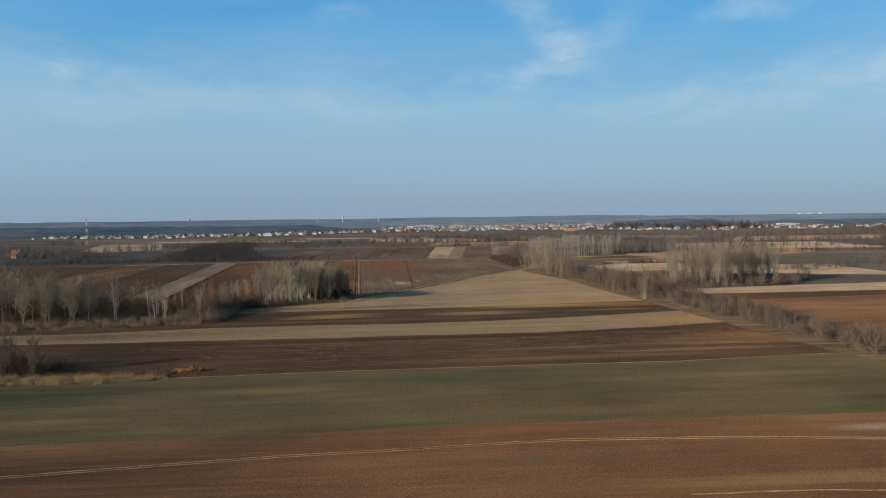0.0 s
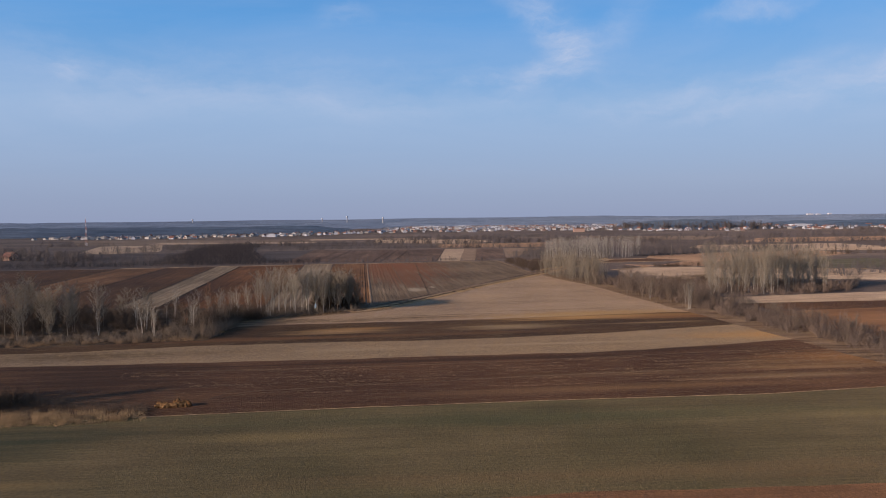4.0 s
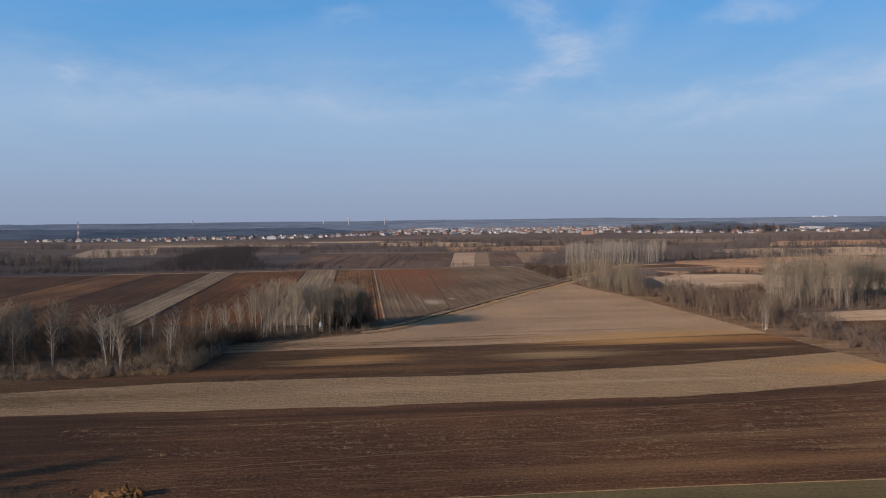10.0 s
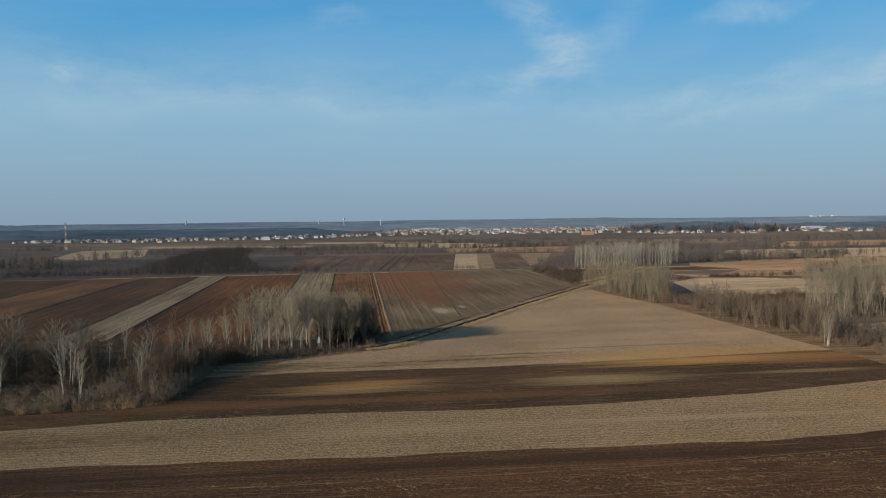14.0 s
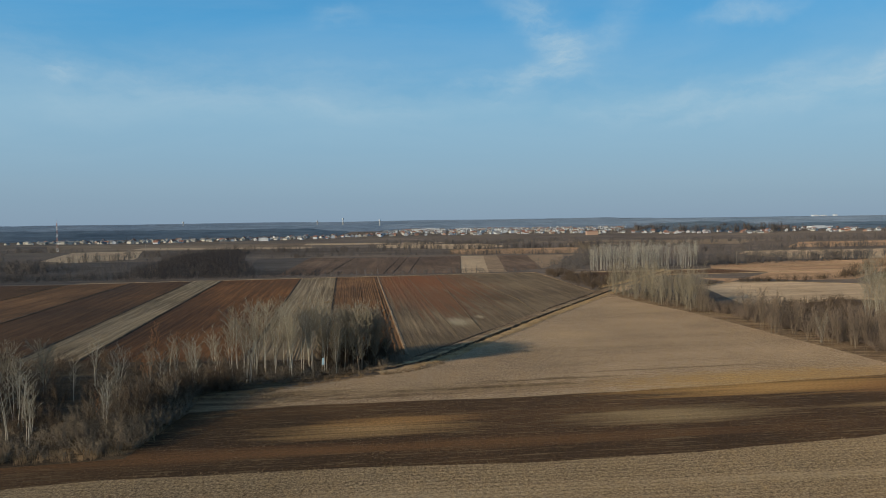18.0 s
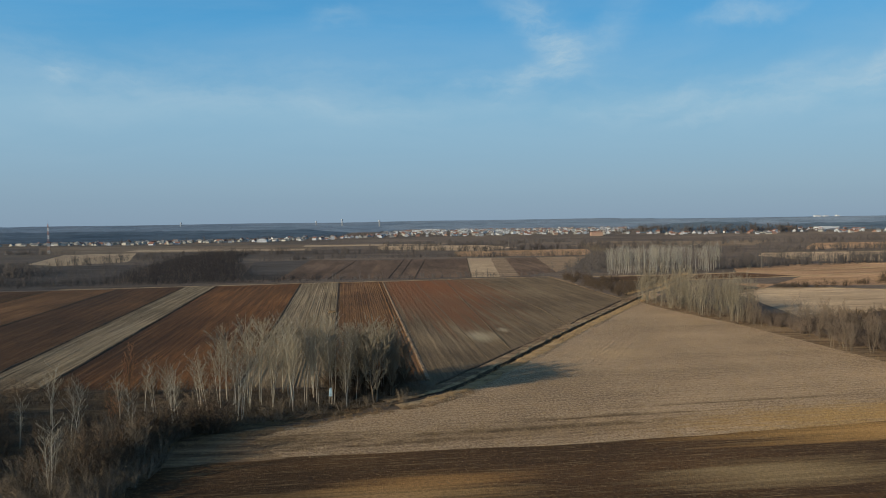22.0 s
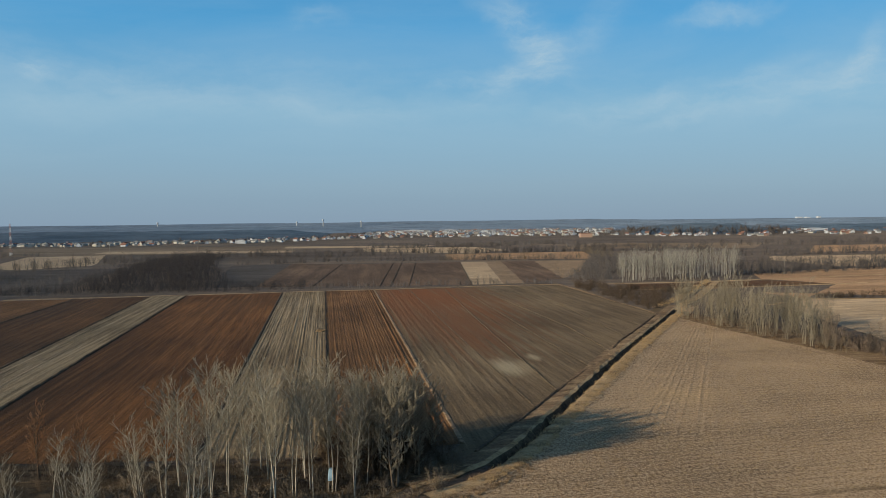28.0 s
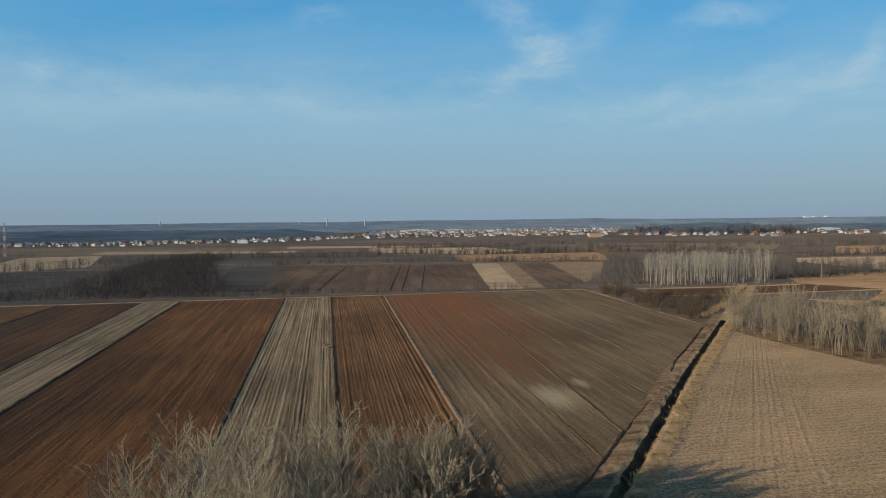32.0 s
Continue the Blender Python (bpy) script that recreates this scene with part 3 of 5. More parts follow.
DC = [(-220, 186), (-103, 200.4), (-82, 205.2), (-70, 208.2), (-38, 211.6), (-15, 212.5), (10, 216), (36, 221.5), (60, 229), (79, 235)]
CB = [(-71, 240.5), (-55, 244), (-34, 246), (-12, 248), (23, 254), (65, 262.5), (74.5, 263)]
HEDGE = [(46, 428), (52, 392), (60, 364), (67, 316), (74, 268), (82, 215), (90, 164), (95, 150), (99, 136)]

field("field_clay", [(-220, -120), (150, -120)] + GF[::-1], M_CLAY, 0.02, "red-brown ploughed clay with pale wheel tracks")
field("field_wheat", GF + FE[::-1], M_GREEN, 0.03, "thin green winter wheat on brown soil")
field("field_plough", FE + ED[::-1], M_DARK, 0.02, "dark ploughed soil with straw showing through")
field("field_band", ED + DC[::-1], M_BAND, 0.03, "band of pale cut stubble")
field("field_umber", DC + CB[::-1] + [(-120, 232), (-220, 222)], M_UMBER, 0.02, "umber soil with ochre patches and straw streaks")
field("field_stubble", CB[1:] + [(67, 316), (60, 364), (52, 392), (48, 424), (15.3, 361), (-15, 301), (-22, 288.5), (-27, 280), (-33, 272.5), (-48, 264), (-57, 258.5), (-61, 252)], M_STUB, 0.03, "wide pale maize stubble field in rows", rough=0.2)

field("belt_edge", [(-73, 240), (-54, 243.5), (-59, 252), (-56, 259), (-66, 260), (-75, 255)], M_VERGE, 0.025, "rough brown grass at the corner of the belt", rough=0.6, step=3.0)

# the strips beyond the ditch: boundary lines from north to south
LINES = [((-330, 498), (-275, 285)), ((-232, 506), (-195, 280)), ((-199, 512), (-163, 280)), ((-166.6, 518), (-127, 275)),
         ((-151.6, 520.5), (-112, 272)), ((-107.2, 528), (-71, 272)), ((-87.7, 533), (-52.5, 272)), ((-63.6, 534), (-33, 277)),
         ((31, 549), (60, 276))]
LINES = [(a, b) if n in (0, 8) else (a, tuple(p + (q - p) * 0.945 for p, q in zip(a, b))) for n, (a, b) in enumerate(LINES)]


def rows_field(name, left, right, mat, pitch, depth, label, cut=None, step=5.0, z=0.03):
    """Ridges and furrows laid between two boundary lines; cut(x, y) is true beyond the south edge."""
    (ax, ay), (bx, by) = left
    (cx, cy), (dx, dy) = right
    n = max(2, round(math.hypot(cx - ax, cy - ay) / pitch)) * 2
    m = max(2, round(math.hypot(bx - ax, by - ay) / step))
    rnd = random.Random(name)
    wob = [rnd.uniform(-0.2, 0.2) for _ in range(n + 1)]
    dep = [depth * rnd.uniform(0.15, 1.6) for _ in range(n + 1)]
    verts, faces = [], []
    for i in range(n + 1):
        u = i / n
        nx, ny, sx, sy = ax + (cx - ax) * u, ay + (cy - ay) * u, bx + (dx - bx) * u, by + (dy - by) * u
        end = 1.0
        if cut:
            while end > 0.05 and cut(nx + (sx - nx) * end, ny + (sy - ny) * end):
                end -= 0.004
        for j in range(m + 1):
            v = j / m * end
            x, y = nx + (sx - nx) * v, ny + (sy - ny) * v
            jig = 0.2 * noise.noise((i * 0.7, y * 0.02, 4.0))
            h = (dep[i] if i % 2 else 0.0) * (0.9 + 0.5 * noise.noise((i * 1.3, y * 0.03, 2.0)))
            verts.append((x + (wob[i] + jig) * (0 < i < n), y, z + h))
    w = m + 1
    faces = [(i * w + j, i * w + j + 1, (i + 1) * w + j + 1, (i + 1) * w + j) for i in range(n) for j in range(m)]
    return tagged(new(name, mesh_from(name, verts, faces, [mat])), label, "field", kind="structure")


def south_cut(x, y):
    # beyond the margin along the ditch
    return (x - 40) * (293 - 428) - (y - 428) * (-30 - 40) < 0


rows_field("field_far_west", LINES[0], LINES[1], M_REDDIM, 1.5, 0.035, "red-brown ploughed strip")
rows_field("field_west", LINES[1], LINES[2], M_BROWNSOIL, 1.5, 0.06, "dark brown ploughed strip")
rows_field("field_mid_west", LINES[2], LINES[3], M_REDDIM, 1.5, 0.035, "red-brown ploughed strip")
rows_field("field_strip_west", LINES[3], LINES[4], M_STRIP, 1.0, 0.08, "narrow pale stubble strip with rows")
rows_field("field_red", LINES[4], LINES[5], M_RED, 1.5, 0.035, "red-brown ploughed field with furrows")
rows_field("field_strip", LINES[5], LINES[6], M_STRIP, 0.85, 0.075, "pale stubble strip with wheel rows")
rows_field("field_brown", LINES[6], LINES[7], M_BROWNSOIL, 0.9, 0.07, "dark brown ploughed strip with furrows")
rows_field("field_grey", LINES[7], LINES[8], M_GREY, 1.9, 0.05, "grey-brown harrowed field with faint rows", cut=south_cut)


def headland(x, y):
    # beyond the part that was worked along the ditch
    return y < 262 + (x + 17) * 0.16 + 24


rows_field("field_headland", ((44.5, 416.5), (-16, 296)), ((50, 398), (4, 290)), M_STUB, 1.25, 0.035, "stubble rows that run along the ditch", cut=headland, z=0.045)


def swept(name, line, profile, mats, index, label, category, kind="structure", step=3.0, jitter=0.12, taper=0.0):
    """A strip of land swept along a line. profile: offsets to the left of the way, and heights."""
    pts = []
    for (ax, ay), (bx, by) in zip(line, line[1:]):
        n = max(1, int(math.hypot(bx - ax, by - ay) / step))
        pts += [(ax + (bx - ax) * k / n, ay + (by - ay) * k / n) for k in range(n)]
    pts.append(line[-1])
    verts, faces, idx = [], [], []
    w = len(profile)
    for k, (x, y) in enumerate(pts):
        ax, ay = pts[max(0, k - 1)]
        bx, by = pts[min(len(pts) - 1, k + 1)]
        l = math.hypot(bx - ax, by - ay)
        nx, ny = -(by - ay) / l, (bx - ax) / l
        for i, (o, z) in enumerate(profile):
            inner = 0 < i < w - 1
            o2 = o + (jitter * 3 * noise.noise((x * 0.35 + i * 7, y * 0.35, 5.0)) if inner else 0)
            zz = z * min(1, (k + 0.3) / taper, (len(pts) - 0.7 - k) / taper) if taper and z < 0 else z
            z2 = zz + (min(1, abs(z) * 4) * jitter * 2 * noise.noise((x * 0.5, y * 0.5, i * 3.0)) if inner else 0)
            verts.append((x + nx * o2, y + ny * o2, z2))
        if k:
            for i in range(w - 1):
                a = (k - 1) * w + i
                faces.append((a, a + 1, a + w + 1, a + w))
                idx.append(index[i])
    me = mesh_from(name, verts, faces, mats, idx)
    if sum(p.normal.z for p in me.polygons) < 0:
        me.flip_normals()
    return tagged(new(name, me), label, category, kind=kind)


swept("ditch", DITCH, [(-9, -0.05), (-8, 0.05), (-5.0, 0.08), (-3.9, 0.14), (-2.9, 0.3), (-1.6, 0.36), (-0.9, 0.16), (-0.5, -0.45), (-0.2, -0.8), (0.25, -0.8), (0.5, -0.4), (0.9, 0.1), (1.6, 0.3), (2.6, 0.28), (3.5, 0.16), (4.6, 0.07), (5.8, -0.05)],
      [M_GREY, M_BANK, M_MUD, M_STUB, M_VERGE], [0, 0, 4, 4, 4, 1, 2, 2, 2, 2, 2, 1, 1, 1, 3, 3], "straight drainage ditch with ragged dry grass banks", "ditch", step=1.5, jitter=0.13, taper=6.0)


def ridge(name, line, width, height, mat, label, step=3.0, z=0.03):
    h = width / 2
    return swept(name, line, [(-h, z - 0.08), (-h * 0.5, z + height), (h * 0.4, z + height * 0.8), (h, z - 0.08)], [mat], [0, 0, 0], label, "track", step=step, jitter=0.07)


def along(line, v0, v1, shift=0.0):
    (ax, ay), (bx, by) = line
    return [(ax + (bx - ax) * v + shift, ay + (by - ay) * v) for v in (v0, (v0 * 2 + v1) / 3, (v0 + v1 * 2) / 3, v1)]


ridge("track_ridge", along(LINES[7], 0, 1.0), 1.1, 0.22, M_LINE2, "pale earth ridge between two ploughed fields")
ridge("furrow_ridge", along(LINES[7], 0.0, 1.0, -2.3), 0.9, 0.22, M_BROWNSOIL, "earth ridge beside the track")
# dark colour on the strip edges paints the shadow lines of deep furrows
ridge("furrow_ridge", along(LINES[5], 0, 1.0, -0.5), 1.0, 0.24, M_MUD, "dark furrow edge along the pale strip, furrow shade in its colour")
ridge("furrow_ridge", along(LINES[4], 0, 1.0, 0.6), 1.0, 0.24, M_MUD, "dark furrow edge along the pale strip, furrow shade in its colour")
ridge("furrow_ridge", along(LINES[3], 0, 1.0, -0.6), 0.9, 0.2, M_MUD, "dark furrow edge along the pale strip, furrow shade in its colour")
ridge("furrow_ridge", along(LINES[6], 0, 1.0), 0.7, 0.24, M_MUD, "dark furrow edge along the pale strip, furrow shade in its colour")
ridge("furrow_ridge", along(LINES[1], 0, 1.0), 0.9, 0.2, M_MUD, "dark furrow edge between strips")
ridge("furrow_ridge", along(LINES[2], 0, 1.0), 0.9, 0.2, M_MUD, "dark furrow edge between strips")
for line, v in (([(-29.5, 541), (-22, 431), (-14, 322)], 0.16), ([(-13.7, 545), (-1.9, 459), (5.6, 404), (7.7, 362)], 0.16), ([(-22.4, 545), (-13.8, 460), (-6.4, 385), (-2.1, 346)], 0.14), ([(8, 546), (15, 470), (18, 388)], 0.1), ([(-47, 537), (-33, 418), (-19, 300)], 0.08)):
    ridge("row_ridge", line, 0.45, v * 0.6, M_LINE, "thin pale earth line in the harrowed field", z=0.09)
for line in ([(42.1, 426.1), (29, 401), (15.7, 376)], [(40.2, 427.6), (27.2, 402.6), (14.2, 378.5)], [(13.8, 378), (8.8, 366.3)], [(7.7, 361.7), (-2.1, 344.9), (-11.9, 327.1)], [(-11.9, 327.1), (-20.9, 309.5), (-27.4, 297.6), (-33, 287)]):
    ridge("edge_furrow", line, 0.8 if line[0][0] != 7.7 else 0.5, 0.26 if line[0][0] != 7.7 else 0.14, M_MUD, "dark end furrow thrown up by the plough", z=0.06, step=1.5)
ridge("field_path", [(31.5, 552), (35.6, 515), (38, 478), (41, 452), (43, 434)], 1.5, 0.15, M_VERGE, "pale grassy path along the field edge")
ridge("field_path", [(-230, 511), (-150, 523.5), (-106, 531), (-62, 537), (-2, 549), (31.5, 552.5)], 0.9, 0.15, M_BANK, "dry grass edge along the field ends")

# wheel tracks in the near clay field
for off in (0.0, 1.9):
    ridge("wheel_track", [(-90, 80.5 + off * .3), (-56, 87 + off * .4), (-37.4, 90.9 + off * .4), (-21.9, 93.9 + off * .4), (-7, 96 + off * .4), (17, 99.6 + off * .4), (41, 99.9 + off * .4), (62, 98.6 + off * .4), (110, 95 + off * .4)], 0.3, 0.05, M_TRACK, "pale wheel track across the clay")
ridge("wheel_track", [(28, 79.6), (42, 80.6), (51, 80.2), (80, 79)], 0.5, 0.05, M_TRACK, "pale wheel track across the clay")
ridge("field_edge", [(p[0], p[1]) for p in FE[1:-1]], 0.26, 0.05, M_TRACK, "pale straw line along the wheat edge")
for line, w in (([(-64.5, 177.3), (-45.6, 178.1), (-14.7, 181.4), (6.9, 184.2), (39.4, 190.4), (70.5, 195.6)], 0.4), ([(-14.5, 165), (13.5, 170.1), (41.8, 173.8)], 0.35), ([(-49.4, 153.5), (-48, 157.1), (-42.3, 159.4), (-32.9, 161.2), (-14.5, 165)], 0.28), ([(-54.5, 154), (-58.8, 153.2), (-60.6, 151.6), (-60.3, 148.9), (-57, 146.6)], 0.3), ([(-47.5, 152.5), (-46, 156.1), (-41, 158.0), (-32, 159.6)], 0.25)):
    ridge("straw_line", line, w * 0.7, 0.04, M_LINE, "thin line of straw and pressed earth on the ploughed soil", step=1.5)

field("field_dull_west", [(-420, 640), (-345, 725), (-270, 735), (-240, 620), (-222, 545), (-232, 512), (-330, 504)], M_DULL, 0.02, "dull brown field behind the bare bushes")

# land east of the hedge and beyond
field("hedge_verge", [(p[0] - 0.5, p[1]) for p in HEDGE] + [(112, 138), (106, 175), (100, 225), (98, 262), (97, 300), (86, 340), (72, 378), (54, 432)], M_VERGE, 0.035, "rough brown verge under the hedge")
field("field_pale_east", [(97, 303), (202, 324), (240, 330), (240, 303), (183, 291.5), (118, 285.5), (100, 285)], M_PALE, 0.03, "narrow pale dry field")
field("field_dark_east", [(100, 285), (118, 285.5), (183, 291.5), (240, 303), (240, 280), (156, 272), (104, 262)], M_DARK, 0.02, "dark ploughed strip")
field("field_ochre_east", [(104, 262), (156, 272), (240, 280), (240, 150), (108, 150), (96, 200)], M_CLAY, 0.02, "red-brown field beside the hedge")
field("field_pale_mid", [(84, 362), (96, 450), (118, 470), (147, 468), (182, 447), (240, 440), (240, 360), (128, 394)], M_PALE, 0.03, "pale dry field behind the copse")
field("field_green_far", [(182, 449), (188, 478), (228, 522), (300, 540), (300, 449)], M_GREENF, 0.03, "green field in the distance")
field("field_orange", [(118, 472), (112, 500), (160, 478), (186, 480), (226, 524), (320, 600), (320, 660), (217, 631), (158, 604), (146, 568), (168, 534)], M_ORANGE, 0.03, "ochre ploughed field")
field("field_wet", [(60, 522), (94, 522), (168, 534), (146, 560), (109, 551), (64, 546)], M_DARK, 0.03, "dark low field between two tracks")
field("field_pale_far", [(244, 656), (236, 740), (260, 786), (420, 800), (420, 650), (300, 655)], M_PALE, 0.03, "pale field beside the far copse")
ridge("cross_track", [(50, 550), (109, 554.5), (146, 564), (196, 577), (300, 610)], 4.0, 0.15, M_BANK, "pale grassy farm track")
ridge("cross_track", [(52, 519), (94, 520), (168, 533), (260, 560)], 3.5, 0.15, M_BANK, "pale grassy farm track")
ridge("cross_track", [(92, 452), (118, 471), (147, 468), (182, 448), (240, 441)], 3.0, 0.2, M_BANK, "dry grass strip between fields")
swept("dirt_road", [(52, 443), (63, 461), (77, 483), (97, 520), (117, 558)], [(-2.2, -0.05), (-1.4, 0.1), (0, 0.14), (1.4, 0.1), (2.2, -0.05)], [M_BANK], [0] * 4, "pale earth farm road", "road")

# strips beyond the far edge of the ploughed fields
FAR_LINES = [((-190, 748), (-150, 560)), ((-146, 769), (-128, 560)), ((-104, 756), (-98, 560)), ((-63.3, 757), (-62.4, 558)), ((-45.2, 758), (-47, 557)),
             ((-26.9, 760), (-31, 559)), ((-8.7, 764), (-14, 557)), ((12, 764), (3, 558)), ((24.5, 764), (15, 562)), ((52, 764), (41, 590)), ((96, 768), (62, 640))]
FAR_M = [M_DULL, M_FARSOIL, M_FARSOIL, M_FARSOIL, M_FARSOIL, M_FARSOIL, M_PALE, M_LINE2, M_FARSOIL, M_LINE2]
for a, b, m in zip(FAR_LINES, FAR_LINES[1:], FAR_M):
    field("field_beyond", [a[0], a[1], b[1], b[0]], m, 0.02 + 0.02 * (m is M_PALE), "brown field strip beyond the tree line", rough=0.5)
for k in (2, 3, 4, 6):
    ridge("strip_furrow", [FAR_LINES[k][0], FAR_LINES[k][1]], 0.9, 0.2, M_MUD, "dark furrow between far strips")
ridge("strip_furrow", [(-56.5, 758), (-56.7, 557)], 0.9, 0.2, M_MUD, "dark furrow between far strips")
field("field_pale_west", [(-390, 760), (-458, 949), (-389, 979), (-320, 804), (-312, 778), (-348, 733)], M_PALE, 0.03, "pale dry field with a tree row")
field("field_far_brown", [(-490, 955), (-646, 1234), (-225, 1208), (-183, 978), (-389, 984)], M_FARBROWN, 0.03, "wide brown field before the houses")
field("field_far_tan", [(-105, 985), (12, 917), (60, 990), (26, 1088), (-114, 1095)], M_PALE, 0.03, "tan field beyond the hedge")
field("field_far_tan", [(-16, 800), (110, 790), (130, 925), (-16, 900)], M_ORANGE, 0.03, "tan field beyond the hedge")
field("field_far_tan", [(120, 1000), (330, 960), (420, 1120), (200, 1180)], M_FARBROWN, 0.03, "brown field near the town")
field("field_far_tan", [(330, 850), (620, 900), (700, 1040), (420, 1000)], M_ORANGE, 0.03, "ochre field near the town")
field("field_far_tan", [(-420, 1010), (-200, 990), (-190, 1040), (-430, 1080)], M_PALE, 0.05, "pale strip of dry grass")
field("field_far_tan", [(-220, 1120), (-40, 1110), (-20, 1170), (-230, 1190)], M_PALE, 0.05, "pale strip of dry grass")


# ---- trees ----
def tube(V, F, pts, radii, sides):
    base = len(V)
    n = len(pts)
    for k in range(n):
        p = Vector(pts[k])
        d = (Vector(pts[min(k + 1, n - 1)]) - Vector(pts[max(k - 1, 0)])).normalized()
        a = d.orthogonal().normalized()
        b = d.cross(a)
        for s in range(sides):
            q = 2 * math.pi * s / sides
            V.append(p + (a * math.cos(q) + b * math.sin(q)) * radii[k])
    for k in range(n - 1):
        for s in range(sides):
            t = (s + 1) % sides
            F.append((base + k * sides + s, base + k * sides + t, base + (k + 1) * sides + t, base + (k + 1) * sides + s))


def sliver(V, F, a, b, r, rnd):
    """A thin three-sided twig that runs out to a point."""
    base = len(V)
    d = (b - a).normalized()
    o = d.orthogonal().normalized()
    c = d.cross(o)
    for q in (0.0, 2.1, 4.2):
        V.append(a + (o * math.cos(q) + c * math.sin(q)) * r)
    V.append(b)
    F += [(base, base + 1, base + 3), (base + 1, base + 2, base + 3), (base + 2, base, base + 3)]


def turned(d, up, spread, rnd):
    q = rnd.uniform(0, 2 * math.pi)
    o = d.orthogonal().normalized()
    side = o * math.cos(q) + d.cross(o) * math.sin(q)
    v = d * math.cos(spread) + side * math.sin(spread)
    v.z += up
    return v.normalized()


def grow_tree(seed, height, radius, limbs, reach, low, rise, subs=6, twigs=5, twig_r=0.02, stems=1, splay=0.13):
    """Trunk and bare crown of a winter tree. reach: limb length by height; low: where the crown starts; rise: how steeply limbs climb."""
    rnd = random.Random(seed)
    TV, TF, CV, CF = [], [], [], []
    for s in range(stems):
        h = height * (1 if s == 0 else rnd.uniform(0.75, 0.97))
        lean = Vector((rnd.uniform(-1, 1), rnd.uniform(-1, 1), 0)) * (0.035 if stems == 1 else splay) * h
        foot = Vector((rnd.uniform(-0.4, 0.4), rnd.uniform(-0.4, 0.4), 0)) * (stems > 1)
        bend = Vector((rnd.uniform(-1, 1), rnd.uniform(-1, 1), 0)) * 0.02 * h
        rings = 7
        pts = [foot + lean * (k / rings) ** 1.3 + bend * math.sin(k / rings * 5) + Vector((0, 0, h * k / rings - (0.3 if k == 0 else 0))) for k in range(rings + 1)]
        rad = [radius * (1 - 0.86 * k / rings) * (1.35 if k == 0 else 1) for k in range(rings + 1)]
        tube(TV, TF, pts, rad, 5)
        for i in range(limbs):
            f = low + (0.97 - low) * ((i + rnd.random()) / limbs)
            k = min(rings - 1, int(f * rings))
            p0 = pts[k].lerp(pts[k + 1], f * rings - k)
            q = i * 2.4 + rnd.uniform(-0.5, 0.5)
            shape = math.sin(math.pi * min(1, 0.18 + 0.82 * (1 - (f - low) / (1 - low)))) * 0.7 + 0.4
            ln = h * reach * shape * rnd.uniform(0.7, 1.25)
            d = Vector((math.cos(q), math.sin(q), rise * rnd.uniform(0.7, 1.3))).normalized()
            line = [p0]
            for step in range(4):
                d = (d + Vector((rnd.uniform(-0.2, 0.2), rnd.uniform(-0.2, 0.2), 0.16))).normalized()
                line.append(line[-1] + d * ln / 4)
            r0 = max(0.026, radius * 0.38 * (1 - f * 0.75))
            tube(TV, TF, line[::2], [r0, r0 * 0.6, 0.014], 3)
            for j in range(subs):
                g = 0.25 + 0.75 * (j + rnd.random()) / subs
                kk = min(3, int(g * 4))
                a = line[kk].lerp(line[kk + 1], g * 4 - kk)
                dd = turned((line[kk + 1] - line[kk]).normalized(), 0.25, rnd.uniform(0.5, 1.0), rnd)
                sl = ln * rnd.uniform(0.25, 0.5) * (1.1 - 0.5 * g)
                mid = a + dd * sl * 0.5
                dd2 = turned(dd, 0.2, 0.25, rnd)
                end = mid + dd2 * sl * 0.5
                sliver(CV, CF, a, end, twig_r * 1.4, rnd)
                for _ in range(twigs):
                    e = rnd.random()
                    b0 = a.lerp(mid, e * 2) if e < 0.5 else mid.lerp(end, e * 2 - 1)
                    sliver(CV, CF, b0, b0 + turned(dd2, 0.3, rnd.uniform(0.3, 0.9), rnd) * sl * rnd.uniform(0.3, 0.65), twig_r * 0.75, rnd)
    return TV, TF, CV, CF


def tree(name, label, category, group, bark_m, twig_m, *args, **kw):
    TV, TF, CV, CF = grow_tree(*args, **kw)
    root = tagged(new(name), label, category, group)
    part("trunk", mesh_from("trunk", TV, TF, [bark_m], smooth=True), root)
    part("crown", mesh_from("crown", CV, CF, [twig_m]), root)
    return root


def grow_bush(seed, height, width, stems, twigs, r=0.02, foot=1.7):
    """A bare shrub: stems that fan out to a dome, with a haze of twigs round it."""
    rnd = random.Random(seed)
    V, F = [], []
    for _ in range(stems):
        q, s = rnd.uniform(0, 6.28), rnd.random() ** 0.5
        h = height * math.sqrt(1 - (0.85 * s) ** 2) * rnd.uniform(0.75, 1.05)
        p = Vector((math.cos(q) * s * width * 0.14, math.sin(q) * s * width * 0.14, -0.1))
        d = Vector((math.cos(q) * s * width * 0.4, math.sin(q) * s * width * 0.4, h))
        mid = p + d * 0.5 + Vector((rnd.uniform(-.06, .06), rnd.uniform(-.06, .06), 0.03)) * height
        sliver(V, F, p, mid, r * foot, rnd)
        sliver(V, F, p.lerp(mid, 0.7), p + d, r * foot * 0.7, rnd)
        for _ in range(twigs):
            e = rnd.uniform(0.15, 1)
            a = p.lerp(mid, e * 2) if e < 0.5 else mid.lerp(p + d, e * 2 - 1)
            sliver(V, F, a, a + turned(d.normalized(), 0.1, rnd.uniform(0.4, 1.3), rnd) * height * rnd.uniform(0.14, 0.34), r * 0.85, rnd)
    return V, F


def bush(name, label, group, mat, *args, **kw):
    return tagged(new(name, mesh_from(name, *grow_bush(*args, **kw), [mat])), label, "bush", group)


